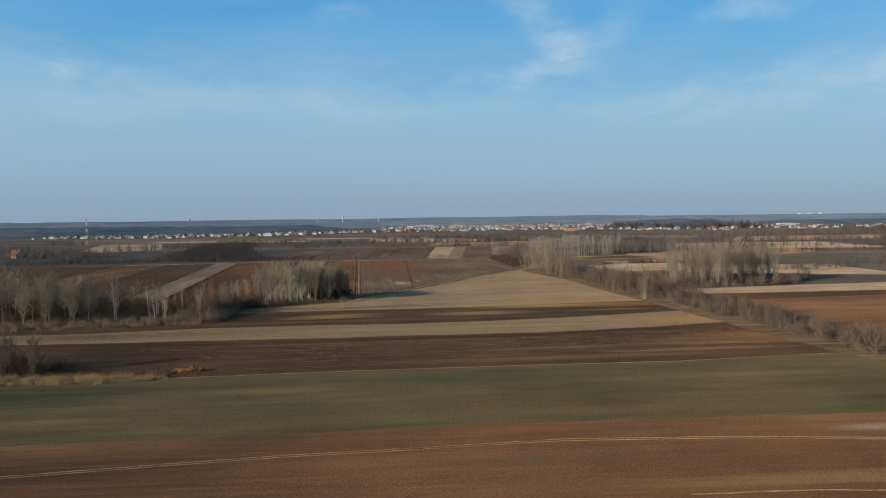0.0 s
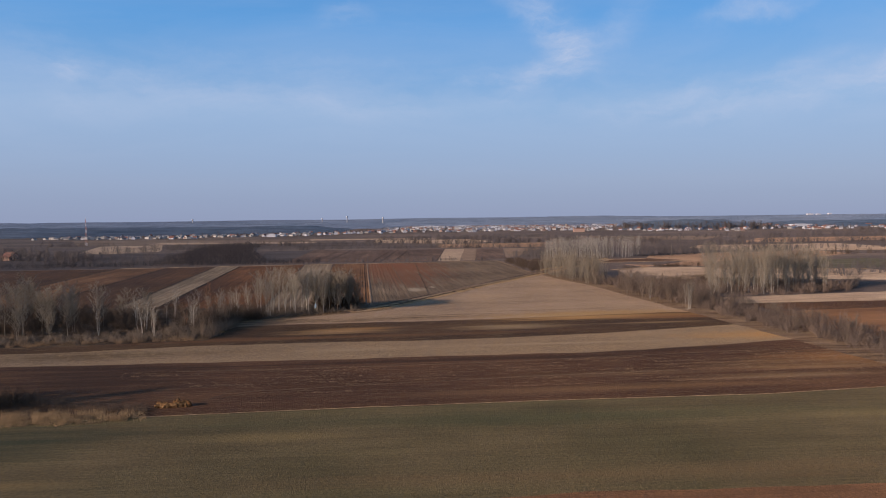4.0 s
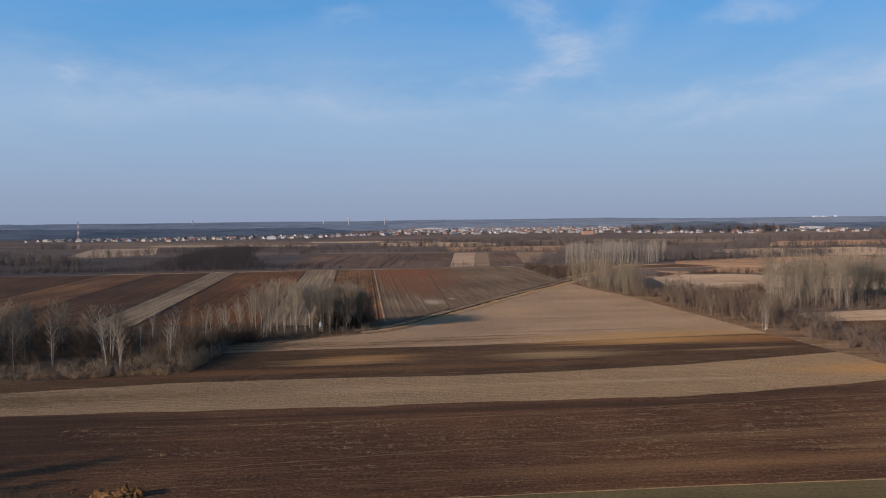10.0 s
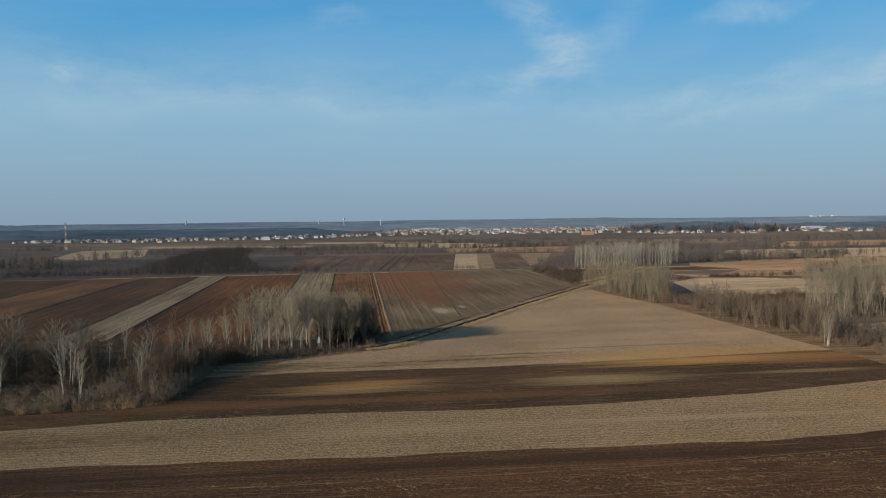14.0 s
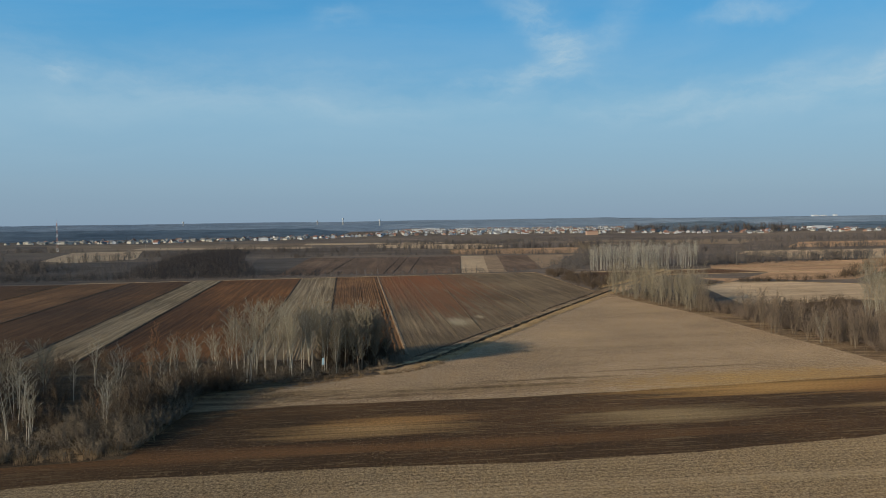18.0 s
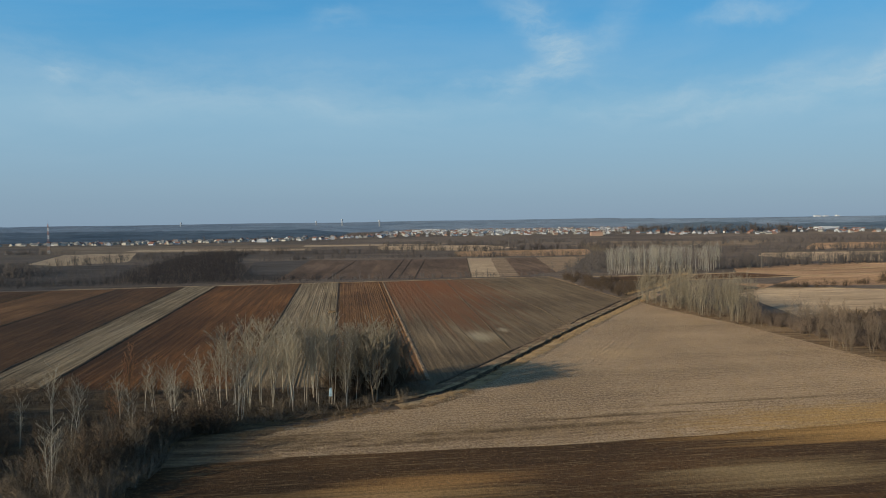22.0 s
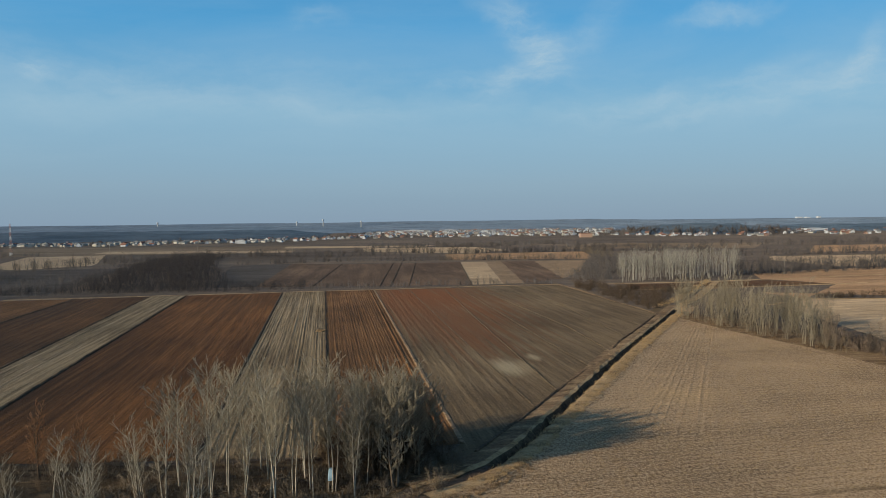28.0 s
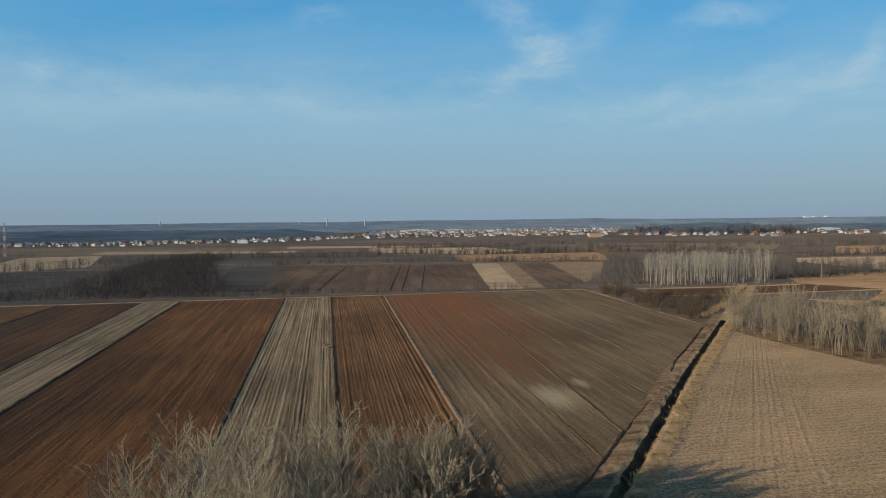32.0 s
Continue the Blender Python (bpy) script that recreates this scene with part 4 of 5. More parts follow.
def scatter(protos, spots, rnd, smin=0.85, smax=1.15):
    """The first spots take the grown ones themselves, the rest take copies."""
    used = set()
    for x, y, *s in spots:
        p = rnd.choice(protos)
        k = (s[0] if s else 1.0) * rnd.uniform(smin, smax)
        m = Matrix.LocRotScale((x, y, 0), Euler((0, 0, rnd.uniform(0, 6.28))), (k, k, k))
        if p.name not in used:
            used.add(p.name)
            p.matrix_basis = m
        else:
            o = copy_thing(p, m)
            o.matrix_basis = m
    for p in protos:
        if p.name not in used:
            for c in (*p.children_recursive, p):
                bpy.data.objects.remove(c)


def as_tris(V, F):
    tri = []
    for f in F:
        tri.append((f[0], f[1], f[2]))
        if len(f) == 4:
            tri.append((f[0], f[2], f[3]))
    return np.array([tuple(v) for v in V], np.float32), np.array(tri, np.int32)


def stuff(name, protos, spots, mat, label, category, seed=1, tall=(0.8, 1.2), sink=0.0):
    """Many alike small growths in one mesh. spots: x, y, scale."""
    r = random.Random(seed)
    vs, fs, n = [], [], 0
    for x, y, s in spots:
        V, T = r.choice(protos)
        a, k = r.uniform(0, 6.28), r.uniform(*tall)
        c, d = math.cos(a) * s, math.sin(a) * s
        vs.append(np.stack([V[:, 0] * c - V[:, 1] * d + x, V[:, 0] * d + V[:, 1] * c + y, V[:, 2] * s * k - sink + hills(x, y)], 1))
        fs.append(T + n)
        n += len(V)
    V, T = np.concatenate(vs), np.concatenate(fs)
    me = bpy.data.meshes.new(name)
    me.vertices.add(len(V))
    me.vertices.foreach_set("co", V.astype(np.float32).ravel())
    me.loops.add(len(T) * 3)
    me.loops.foreach_set("vertex_index", T.ravel())
    me.polygons.add(len(T))
    me.polygons.foreach_set("loop_start", np.arange(0, len(T) * 3, 3, dtype=np.int32))
    me.polygons.foreach_set("loop_total", np.full(len(T), 3, np.int32))
    me.materials.append(mat)
    me.update(calc_edges=True)
    me.validate()
    return tagged(new(name, me), label, category, kind="stuff")


def tuft(seed, blades, height, width, r):
    rnd = random.Random(seed)
    V, F = [], []
    for _ in range(blades):
        a = Vector((rnd.gauss(0, width / 2), rnd.gauss(0, width / 2), -0.05))
        d = Vector((rnd.uniform(-0.4, 0.4), rnd.uniform(-0.4, 0.4), 1)).normalized()
        sliver(V, F, a, a + d * height * rnd.uniform(0.5, 1.1), r, rnd)
    return as_tris(V, F)


def inside(poly, n, seed, low=0.7, high=1.2):
    """n spots within an outline."""
    r = random.Random(seed)
    xs, ys = [p[0] for p in poly], [p[1] for p in poly]
    out = []
    while len(out) < n:
        x, y = r.uniform(min(xs), max(xs)), r.uniform(min(ys), max(ys))
        hit = False
        for (ax, ay), (bx, by) in zip(poly, poly[1:] + poly[:1]):
            if (ay > y) != (by > y) and x < (bx - ax) * (y - ay) / (by - ay) + ax:
                hit = not hit
        if hit:
            out.append((x, y, r.uniform(low, high)))
    return out


def beside(line, n, seed, width, shift=0.0, low=0.7, high=1.2):
    """n spots along a line, within a width."""
    r = random.Random(seed)
    ls = [math.hypot(b[0] - a[0], b[1] - a[1]) for a, b in zip(line, line[1:])]
    out = []
    for _ in range(n):
        d = r.uniform(0, sum(ls))
        for (a, b), l in zip(zip(line, line[1:]), ls):
            if d <= l:
                break
            d -= l
        f = min(1, d / l)
        o = shift + r.uniform(-width, width) / 2
        out.append((a[0] + (b[0] - a[0]) * f - (b[1] - a[1]) / l * o, a[1] + (b[1] - a[1]) * f + (b[0] - a[0]) / l * o, r.uniform(low, high)))
    return out


# ---- the tree belt west of the ditch bend ----
rnd = random.Random(5)
poplars = [tree("poplar", "tall bare pale-barked poplar in the tree belt", "tree", "belt poplars", M_BIRCH, M_TWIG, k, 13.4, 0.085, 24, 0.22, 0.38, 0.8, subs=6, twigs=7, twig_r=0.021, stems=(2, 1, 1, 2, 2)[k]) for k in range(5)]
spots = [(-62.4, 269.5), (-69.4, 270), (-71.9, 271), (-49, 271), (-56.4, 271), (-60, 275), (-66, 276), (-53, 277), (-46.5, 279), (-57, 281), (-63, 282), (-50, 282), (-69, 279),
         (-65, 273), (-59.5, 271.5), (-67.5, 273.5), (-55, 274), (-72, 276), (-61, 278), (-52, 273), (-64.5, 279.5), (-58.5, 268.5), (-70.5, 267), (-48, 275.5), (-68, 267.5), (-54, 269.8), (-66.5, 270.5), (-51, 279), (-56, 278), (-47, 281), (-49.5, 284), (-53.5, 285), (-58, 286), (-62.5, 286), (-45, 283.5), (-43.5, 280.5)]
scatter(poplars, [(x, y, 1.0) for x, y in spots], rnd, 0.84, 1.06)
spreaders = [tree("willow", "broad bare tree at the end of the belt", "tree", "belt willows", M_SCRUB, M_TWIG, 70 + k, 12.3, 0.17, 34, 0.3, 0.16, 0.8, subs=8, twigs=9, twig_r=0.04, stems=2) for k in range(2)]
scatter(spreaders, [(-44.5, 274, 1.0), (-47.5, 277.5, 0.95), (-41.5, 278.5, 0.85), (-42.5, 283, 0.9), (-49, 273, 0.8), (-46, 286, 0.8), (-39.5, 285, 0.75), (-50, 287, 0.8), (-43, 288, 0.8), (-54, 283, 0.85)], rnd, 0.95, 1.05)
birches = [tree("birch", "slender bare white-barked tree", "tree", "belt birches", M_BIRCH, M_TWIG, 20 + k, 9.5, 0.075, 13, 0.24, 0.32, 0.85, subs=5, twigs=6, twig_r=0.017, stems=(1, 2, 3, 2)[k]) for k in range(4)]
spots = [(-91.6, 223), (-87.8, 222), (-95.3, 249.8), (-79.5, 229.5), (-86.4, 263), (-82.5, 268), (-74.7, 257.4), (-73.5, 267.4), (-66, 263), (-93.8, 230.5), (-90.7, 228), (-81.5, 233), (-75, 270), (-80.7, 270.3), (-85, 270.5),
         (-84, 243), (-99, 237), (-103, 245), (-108, 231), (-78, 248), (-89, 255), (-97, 262), (-77, 262), (-105, 226)]
scatter(birches, [(x, y, 1.0) for x, y in spots], rnd, 0.75, 1.12)
tall = [tree("poplar", "tall bare grey poplar at the west of the belt", "tree", "west poplars", M_TWIG, M_TWIG, 30 + k, 13.0, 0.11, 27, 0.33, 0.2, 0.7, subs=7, twigs=6, twig_r=0.03, stems=(1, 2, 2)[k]) for k in range(3)]
scatter(tall, [(-125.7, 225, 1), (-113, 224.5, 0.85), (-133, 228, 1), (-141, 232, 1.05), (-120, 238, 0.95), (-150, 230, 1), (-129, 245, 0.95), (-138, 250, 1), (-158, 240, 1), (-147, 243, 1.05), (-168, 235, 1), (-176, 246, 1), (-118, 252, 0.85), (-122, 230, 0.9), (-136, 238, 0.9), (-144, 226, 1), (-153, 248, 1), (-162, 228, 1.05), (-171, 226, 1), (-184, 232, 1), (-190, 245, 1), (-128, 256, 0.8), (-112, 243, 0.75), (-146, 258, 0.9), (-160, 256, 0.95), (-197, 236, 1), (-180, 258, 1), (-116, 233, 0.8), (-124, 219, 0.75), (-132, 221, 0.8), (-139, 222, 0.9), (-148, 219, 0.85), (-110, 251, 0.7), (-104, 256, 0.65), (-139, 243, 0.9), (-127, 236, 0.85), (-134, 246, 0.85), (-142, 238, 0.9), (-116, 221, 0.6), (-151, 236, 0.95), (-157, 222, 0.9), (-165, 243, 1.0)], rnd, 0.9, 1.1)
rusty = [tree("willow", "small bare tree with rust-coloured twigs", "tree", "rusty trees", M_BROWN, M_RUST, 80 + k, 7.0, 0.08, 18, 0.3, 0.2, 1.0, subs=5, twigs=6, twig_r=0.02, stems=2) for k in range(2)]
scatter(rusty, [(-91.8, 280, 1.1), (-88, 283, 0.9), (-85, 258, 0.7), (-150, 285, 1.0), (-84, 236, 0.6)], rnd)

shrubs = [as_tris(*grow_bush(40 + k, 3.2, 3.9, 13, 10, 0.03)) for k in range(5)]
low_shrubs = [as_tris(*grow_bush(50 + k, 1.7, 2.6, 10, 8, 0.024)) for k in range(4)]
big_shrubs = [as_tris(*grow_bush(45 + k, 5.0, 6.0, 17, 17, 0.034, 1.3)) for k in range(4)]
reed_tufts = [tuft(k, 26, 1.5, 1.0, 0.025) for k in range(4)]
grass_tufts = [tuft(10 + k, 22, 0.8, 0.8, 0.04) for k in range(4)]
stuff("thicket", low_shrubs, inside([(-205, 201), (-128, 206.5), (-73, 218), (-73, 236), (-80, 232), (-128, 219), (-205, 214)], 430, 1, 0.7, 1.5), M_SCRUB, "low bare grey shrubs along the front of the belt", "thicket", 2)
stuff("thicket", shrubs, inside([(-205, 214), (-128, 219), (-80, 231), (-76, 240), (-80, 258), (-112, 262), (-205, 262)], 330, 3, 0.5, 1.3), M_BROWN, "dark bare thicket in the belt", "thicket", 3)
stuff("thicket", big_shrubs, inside([(-205, 235), (-128, 228), (-98, 236), (-92, 254), (-128, 260), (-205, 262)], 150, 33, 0.6, 1.2), M_BROWN, "tall rounded dark bushes in the belt", "thicket", 34)
stuff("thicket", shrubs, beside([(-77, 232), (-76, 250), (-68, 258.5)], 46, 52, 4, 1, 1.2, 2.1) + inside([(-205, 258), (-95, 258), (-80, 264), (-82, 284), (-125, 292), (-205, 300)], 150, 35, 0.6, 1.4), M_BROWN, "dark bare thicket behind the belt", "thicket", 36)
stuff("thicket", shrubs, inside([(-84, 222), (-71.5, 220), (-70.5, 240), (-74, 256), (-88, 254), (-88, 230)], 230, 5, 0.5, 1.05), M_SCRUB, "dense bare shrubs at the corner of the belt", "thicket", 24)
slim = [tree("willow", "slim bare grey tree at the corner of the belt", "tree", "corner willows", M_SCRUB, M_SCRUB, 110 + k, 6.5, 0.06, 13, 0.28, 0.15, 0.9, subs=6, twigs=6, twig_r=0.026, stems=2) for k in range(2)]
scatter(slim, inside([(-82, 223), (-72.5, 222), (-72, 240), (-75, 254), (-86, 250)], 26, 112, 0.5, 0.85), rnd)
stuff("thicket", shrubs, beside([(-66, 263), (-52, 270), (-41, 279), (-37, 288)], 60, 37, 8, 3, 0.35, 0.7), M_SCRUB, "low bare bushes along the ditch bend", "thicket", 38)
stuff("thicket", big_shrubs, inside([(-50, 275), (-41, 278), (-36, 288), (-40, 293), (-56, 289)], 60, 53, 0.6, 1.15), M_BROWN, "tall dark bushes between the poplars", "thicket", 54)
stuff("tall_grass", grass_tufts, beside([(-73, 248), (-64, 254), (-48, 264), (-33, 272.5), (-26, 281)], 230, 55, 2.6, 0, 0.35, 0.9), M_FLECK, "rough dry grass along the end of the stubble", "grass", 56)
stuff("undergrowth", low_shrubs, inside([(-80, 262), (-58, 262), (-38, 272), (-34, 284), (-55, 288), (-85, 288)], 200, 4, 0.6, 1.5) + inside([(-95, 255), (-74, 252), (-58, 263), (-62, 272), (-85, 275)], 110, 46, 0.5, 1.2), M_SCRUB, "low bare undergrowth beneath the poplars", "undergrowth", 4)
field("belt_floor", [(-205, 198), (-128, 204.5), (-71, 216.5), (-70.5, 239), (-72.5, 253), (-60, 259), (-47, 266.5), (-41, 277), (-36, 287), (-80, 284), (-120, 289), (-205, 296)], M_MEADOW, 0.05, "leaf-littered ground under the tree belt")
stuff("rank_grass", [tuft(80 + k, 24, 0.9, 1.3, 0.03) for k in range(4)], inside([(-135, 207), (-73, 219), (-72, 240), (-74, 254), (-60, 261), (-46, 268), (-40, 278), (-80, 284), (-135, 288)], 1700, 27, 0.5, 1.3), M_SCRUB, "rank grey-brown grass and brambles under the belt", "grass", 29)
stuff("tall_grass", reed_tufts, beside([(-205, 201), (-128, 207), (-73, 217.5), (-71.5, 230)], 420, 6, 5.0, 1.5, 0.5, 1.1), M_FLECK, "tall dry grass fringing the belt", "grass", 5)
stuff("tall_grass", grass_tufts, beside([(-72, 240), (-74, 254), (-59, 262.5), (-46, 268.5), (-38, 274)], 120, 7, 3.0, 0, 0.4, 0.9), M_FLECK, "dry grass along the belt edge", "grass", 6)
stuff("bank_grass", grass_tufts, beside(DITCH[1:7], 1700, 8, 2.8, 2.4, 0.35, 1.0), M_DRY, "tufted dry grass on the ditch bank", "grass", 7)
stuff("bank_grass", grass_tufts, beside(DITCH[1:7], 520, 9, 1.6, -2.0, 0.25, 0.7), M_DRY, "dry grass on the ditch bank", "grass", 8)

# reeds, shrubs and a heap beside the wheat
stuff("reeds", [tuft(20 + k, 36, 1.5, 0.9, 0.03) for k in range(4)], inside([(-95, 136), (-66, 138), (-56, 140.8), (-57, 144), (-70, 144), (-95, 143)], 190, 10, 0.7, 1.15), M_REED, "pale standing reeds at the field edge", "reeds", 9)
stuff("reeds", [tuft(30 + k, 30, 1.6, 1.2, 0.025) for k in range(4)], inside([(-95, 143), (-70, 143), (-57, 144.5), (-58, 148), (-72, 152), (-95, 156)], 150, 11, 0.7, 1.15), M_BROWN, "brown reeds behind the pale ones", "reeds", 10)
reed_trees = [tree("willow", "small bare shrubby tree in the reeds", "tree", "reed willows", M_SCRUB, M_SCRUB, 90 + k, 6.0, 0.07, 14, 0.3, 0.15, 1.0, subs=5, twigs=5, twig_r=0.026, stems=3) for k in range(2)]
scatter(reed_trees, [(-89, 141, 1.5), (-84, 143, 0.9), (-91, 146, 1.45), (-96, 142, 1.5), (-87, 149, 1.2), (-100, 150, 1.1), (-93, 150, 1.2), (-97, 147, 1.0), (-104, 146, 1.2), (-90, 143, 0.8)], rnd)


stuff("thicket", big_shrubs, inside([(-104, 142), (-84, 144), (-76, 149), (-84, 154), (-104, 156)], 26, 49, 0.45, 1.0), M_BROWN, "bare bushes behind the reeds", "thicket", 50)


def heap(name, x, y, w, h, mat, label):
    bm = bmesh.new()
    bmesh.ops.create_icosphere(bm, subdivisions=3, radius=1)
    for v in bm.verts:
        n = 1 + 0.55 * noise.noise(v.co * 1.7 + Vector((x, y, 0))) + 0.3 * noise.noise(v.co * 5)
        v.co = Vector((v.co.x * w * n, v.co.y * w * 0.7 * n, max(-0.15, v.co.z * h * n)))
    me = bpy.data.meshes.new(name)
    bm.to_mesh(me)
    bm.free()
    me.materials.append(mat)
    ob = tagged(new(name, me), label, "mound")
    ob.location = (x, y, 0)
    return ob


heap("mound", -55.7, 148.6, 1.5, 1.0, M_HEAP, "low heap of old straw on the ploughed soil")
heap("mound", -53.5, 148.8, 1.2, 1.2, M_HEAP, "clumped heap of straw and earth")
heap("mound", -51.9, 149.0, 0.9, 1.1, M_HEAP, "small heap of old straw")


def clump(seed):
    """A low ragged tangle of straw, longer than wide."""
    rnd = random.Random(seed)
    V, F = [], []
    for _ in range(7):
        a = Vector((rnd.gauss(0, 0.28), rnd.gauss(0, 0.1), 0))
        sliver(V, F, a, a + Vector((rnd.uniform(-0.35, 0.35), rnd.uniform(-0.12, 0.12), rnd.uniform(0.02, 0.16))), 0.05, rnd)
    return as_tris(V, F)


clods = [clump(k) for k in range(5)]
PLOUGHED = []
for k in range(9):
    for x, y, q in beside([(-75, 154 + 2.7 * k), (0, 161 + 2.7 * k), (60, 167 + 3.1 * k), (88, 172 + 3.4 * k)], 900, 130 + k, 1.5, 0, 0.4, 1.5):
        if noise.noise((x * 0.05, y * 0.22, 6.0)) + 0.5 * noise.noise((x * 0.4, y * 0.4, 2.0)) + (0.12 if 3 < k < 8 else -0.1) + x * 0.0025 > 0.05:
            PLOUGHED.append((x, y, q * 0.72))
stuff("straw_clumps", clods, PLOUGHED, M_FLECK, "tangles of straw left in rows on the ploughed soil", "straw", 11)
for line, n in (([(-60, 73), (-27, 80.3), (0.7, 86), (29.6, 88.8), (56, 88.6), (90, 87)], 420), ([(-75, 100.2), (-40, 103), (-16, 105.8), (10, 109.6), (37, 110.6), (70, 112.6)], 160), ([(-90, 139.8), (-22, 147.6), (51, 154), (89, 161)], 500), ([(-64.5, 177.3), (-14.7, 181.4), (39.4, 190.4), (70.5, 195.6)], 420), ([(-14.5, 165), (13.5, 170.1), (60, 176)], 260)):
    stuff("straw_line", clods, beside(line, n, 150 + n, 0.5, 0, 0.25, 0.8), M_FLECK, "broken line of straw along a wheel track", "straw", n)
stuff("straw_clumps", clods, inside([(5, 78), (80, 78), (80, 92), (40, 94), (5, 90)], 420, 160, 0.2, 0.5) + inside(GF[1:7] + FE[1:6][::-1], 500, 161, 0.15, 0.4), M_FLECK, "bits of straw scattered over the clay and the wheat", "straw", 19)
stuff("straw_clumps", clods, inside(DC[3:6] + CB[2:5][::-1], 300, 41, 0.5, 1.2), M_FLECK, "scattered straw on the soil", "straw", 12)
def stalk_rows(outline, n, seed, pitch, slope):
    """Spots within an outline, drawn to rows that lie a pitch apart."""
    return [(x, slope * x + round((y - slope * x) / pitch) * pitch + 0.12 * math.sin(x * 3.1), s) for x, y, s in inside(outline, n, seed, 0.7, 1.3)]


stuff("stubble_tufts", [tuft(60 + k, 5, 0.35, 0.5, 0.04) for k in range(3)], stalk_rows(CB + [(67, 316), (60, 364), (52, 392), (46, 418), (18, 361), (-11, 302), (-23, 276), (-62, 252.5)], 6500, 43, 1.5, 0.16) + stalk_rows(ED[1:] + DC[1:][::-1], 4200, 44, 1.2, 0.07), M_REED, "short cut maize stalks", "stubble", 13)

stuff("clods", clods, inside([(-60, 520), (28, 540), (36, 430), (4, 360), (-26, 302), (-36, 300), (-48, 400)], 2600, 171, 0.25, 0.6) + inside([(-140, 420), (-95, 430), (-78, 300), (-112, 300)], 900, 172, 0.2, 0.5), M_FLECK, "pale clods and straw bits turned up in the rows", "straw", 21)
heap("mound", -71.8, 404.1, 1.6, 0.9, M_FLECK, "small heap of straw on the stubble strip")

# blue sheet hung among the poplars
blue = tagged(new("hide"), "small light blue sheeted hunting hide", "hide")
bm = bmesh.new()
bmesh.ops.create_cube(bm, size=1)
for v in bm.verts:
    v.co = Vector((v.co.x * 0.75 * (1 if v.co.z < 0 else 0.6), v.co.y * 0.7, v.co.z * 1.5 + 2.2))
bmesh.ops.bevel(bm, geom=bm.edges[:], offset=0.08, segments=1, affect="EDGES")
me = bpy.data.meshes.new("cover")
bm.to_mesh(me)
bm.free()
me.materials.append(M_BLUE)
part("cover", me, blue, "light blue plastic sheet")
for sx in (-0.28, 0.28):
    for sy in (-0.27, 0.27):
        V, F = [], []
        tube(V, F, [(sx, sy, -0.1), (sx * 0.7, sy * 0.9, 2.9)], [0.05, 0.04], 5)
        part("post", mesh_from("post", V, F, [M_WOOD]), blue)
blue.location = (-52.3, 273.2, 0)

# ---- hedge and copses to the east ----
copse = [tree("poplar", "bare pale poplar leaning in the corner copse", "tree", "corner copse", M_TWIG, M_TWIG, 60 + k, 13.0, 0.06, 9, 0.2, 0.25, 1.2, subs=5, twigs=5, twig_r=0.025, stems=(3, 5, 4)[k], splay=0.3) for k in range(3)]
scatter(copse, inside([(45, 428), (53, 398), (60, 366), (67, 362), (76, 385), (72, 410), (56, 438)], 96, 12, 0.6, 1.15), rnd)
row = [tree("poplar", "tall bare grey-white poplar in the field row", "tree", "row poplars", M_BARK, M_TWIG, 64 + k, 15.5, 0.09, 18, 0.24, 0.16, 1.0, subs=5, twigs=5, twig_r=0.03, stems=(2, 3, 2)[k], splay=0.16) for k in range(3)]
scatter(row, inside([(104, 320), (125, 313), (156, 325), (164, 343), (140, 350), (118, 355), (108, 342)], 95, 13, 0.8, 1.1), rnd)
def whole(seed, *args, **kw):
    TV, TF, CV, CF = grow_tree(seed, *args, **kw)
    return as_tris(TV + CV, TF + [tuple(q + len(TV) for q in f) for f in CF])


stuff("poplar_plantation", [whole(67 + k, 14.0, 0.1, 13, 0.18, 0.36, 1.0, subs=4, twigs=4, twig_r=0.035) for k in range(3)], inside([(66, 558), (98, 568), (138, 579), (160, 620), (110, 625), (76, 605)], 210, 14, 0.85, 1.1), M_BARK, "plantation of slim bare grey-white poplars", "plantation", 28, tall=(0.9, 1.1))
pair = [tree("birch", "bare white-stemmed tree beside the stubble", "tree", "hedge birches", M_BARK, M_TWIG, 74 + k, 10.5, 0.06, 12, 0.2, 0.2, 1.2, subs=5, twigs=5, twig_r=0.024, stems=5, splay=0.25) for k in range(2)]
scatter(pair, [(75.4, 268, 1.0), (77, 270, 0.85), (93, 292, 0.8), (72, 300, 0.7), (98, 300, 0.8)], rnd)
hedge_tree = [tree("hawthorn", "bare brown tree in the hedge", "tree", "hedge trees", M_SCRUB, M_HEDGE, 84 + k, 6.8, 0.05, 10, 0.24, 0.12, 1.15, subs=5, twigs=5, twig_r=0.022, stems=3, splay=0.22) for k in range(3)]
scatter(hedge_tree, beside([(62, 365), (70, 330), (80, 300)], 44, 15, 15, 7, 0.8, 1.3) + beside([(78, 290), (80, 262), (88, 220), (97, 175), (101, 148)], 52, 16, 14, 7, 0.5, 0.95) + beside([(69, 312), (76, 275)], 34, 17, 14, 8, 0.8, 1.15) + beside([(69, 324), (77, 298)], 12, 45, 6, -3, 1.0, 1.35), rnd)
stuff("hedge", shrubs, beside([(66, 372), (72, 330), (79, 285), (86, 225), (95, 172), (101, 145)], 520, 18, 12, 5, 0.5, 1.25), M_HEDGE, "bare brown hedge along the stubble field", "hedge", 14)
stuff("scrub", shrubs, inside([(100, 318), (125, 308), (165, 322), (178, 345), (140, 356), (108, 356)], 160, 47, 0.8, 1.8), M_HEDGE, "dark scrub under the row of poplars", "scrub", 30)
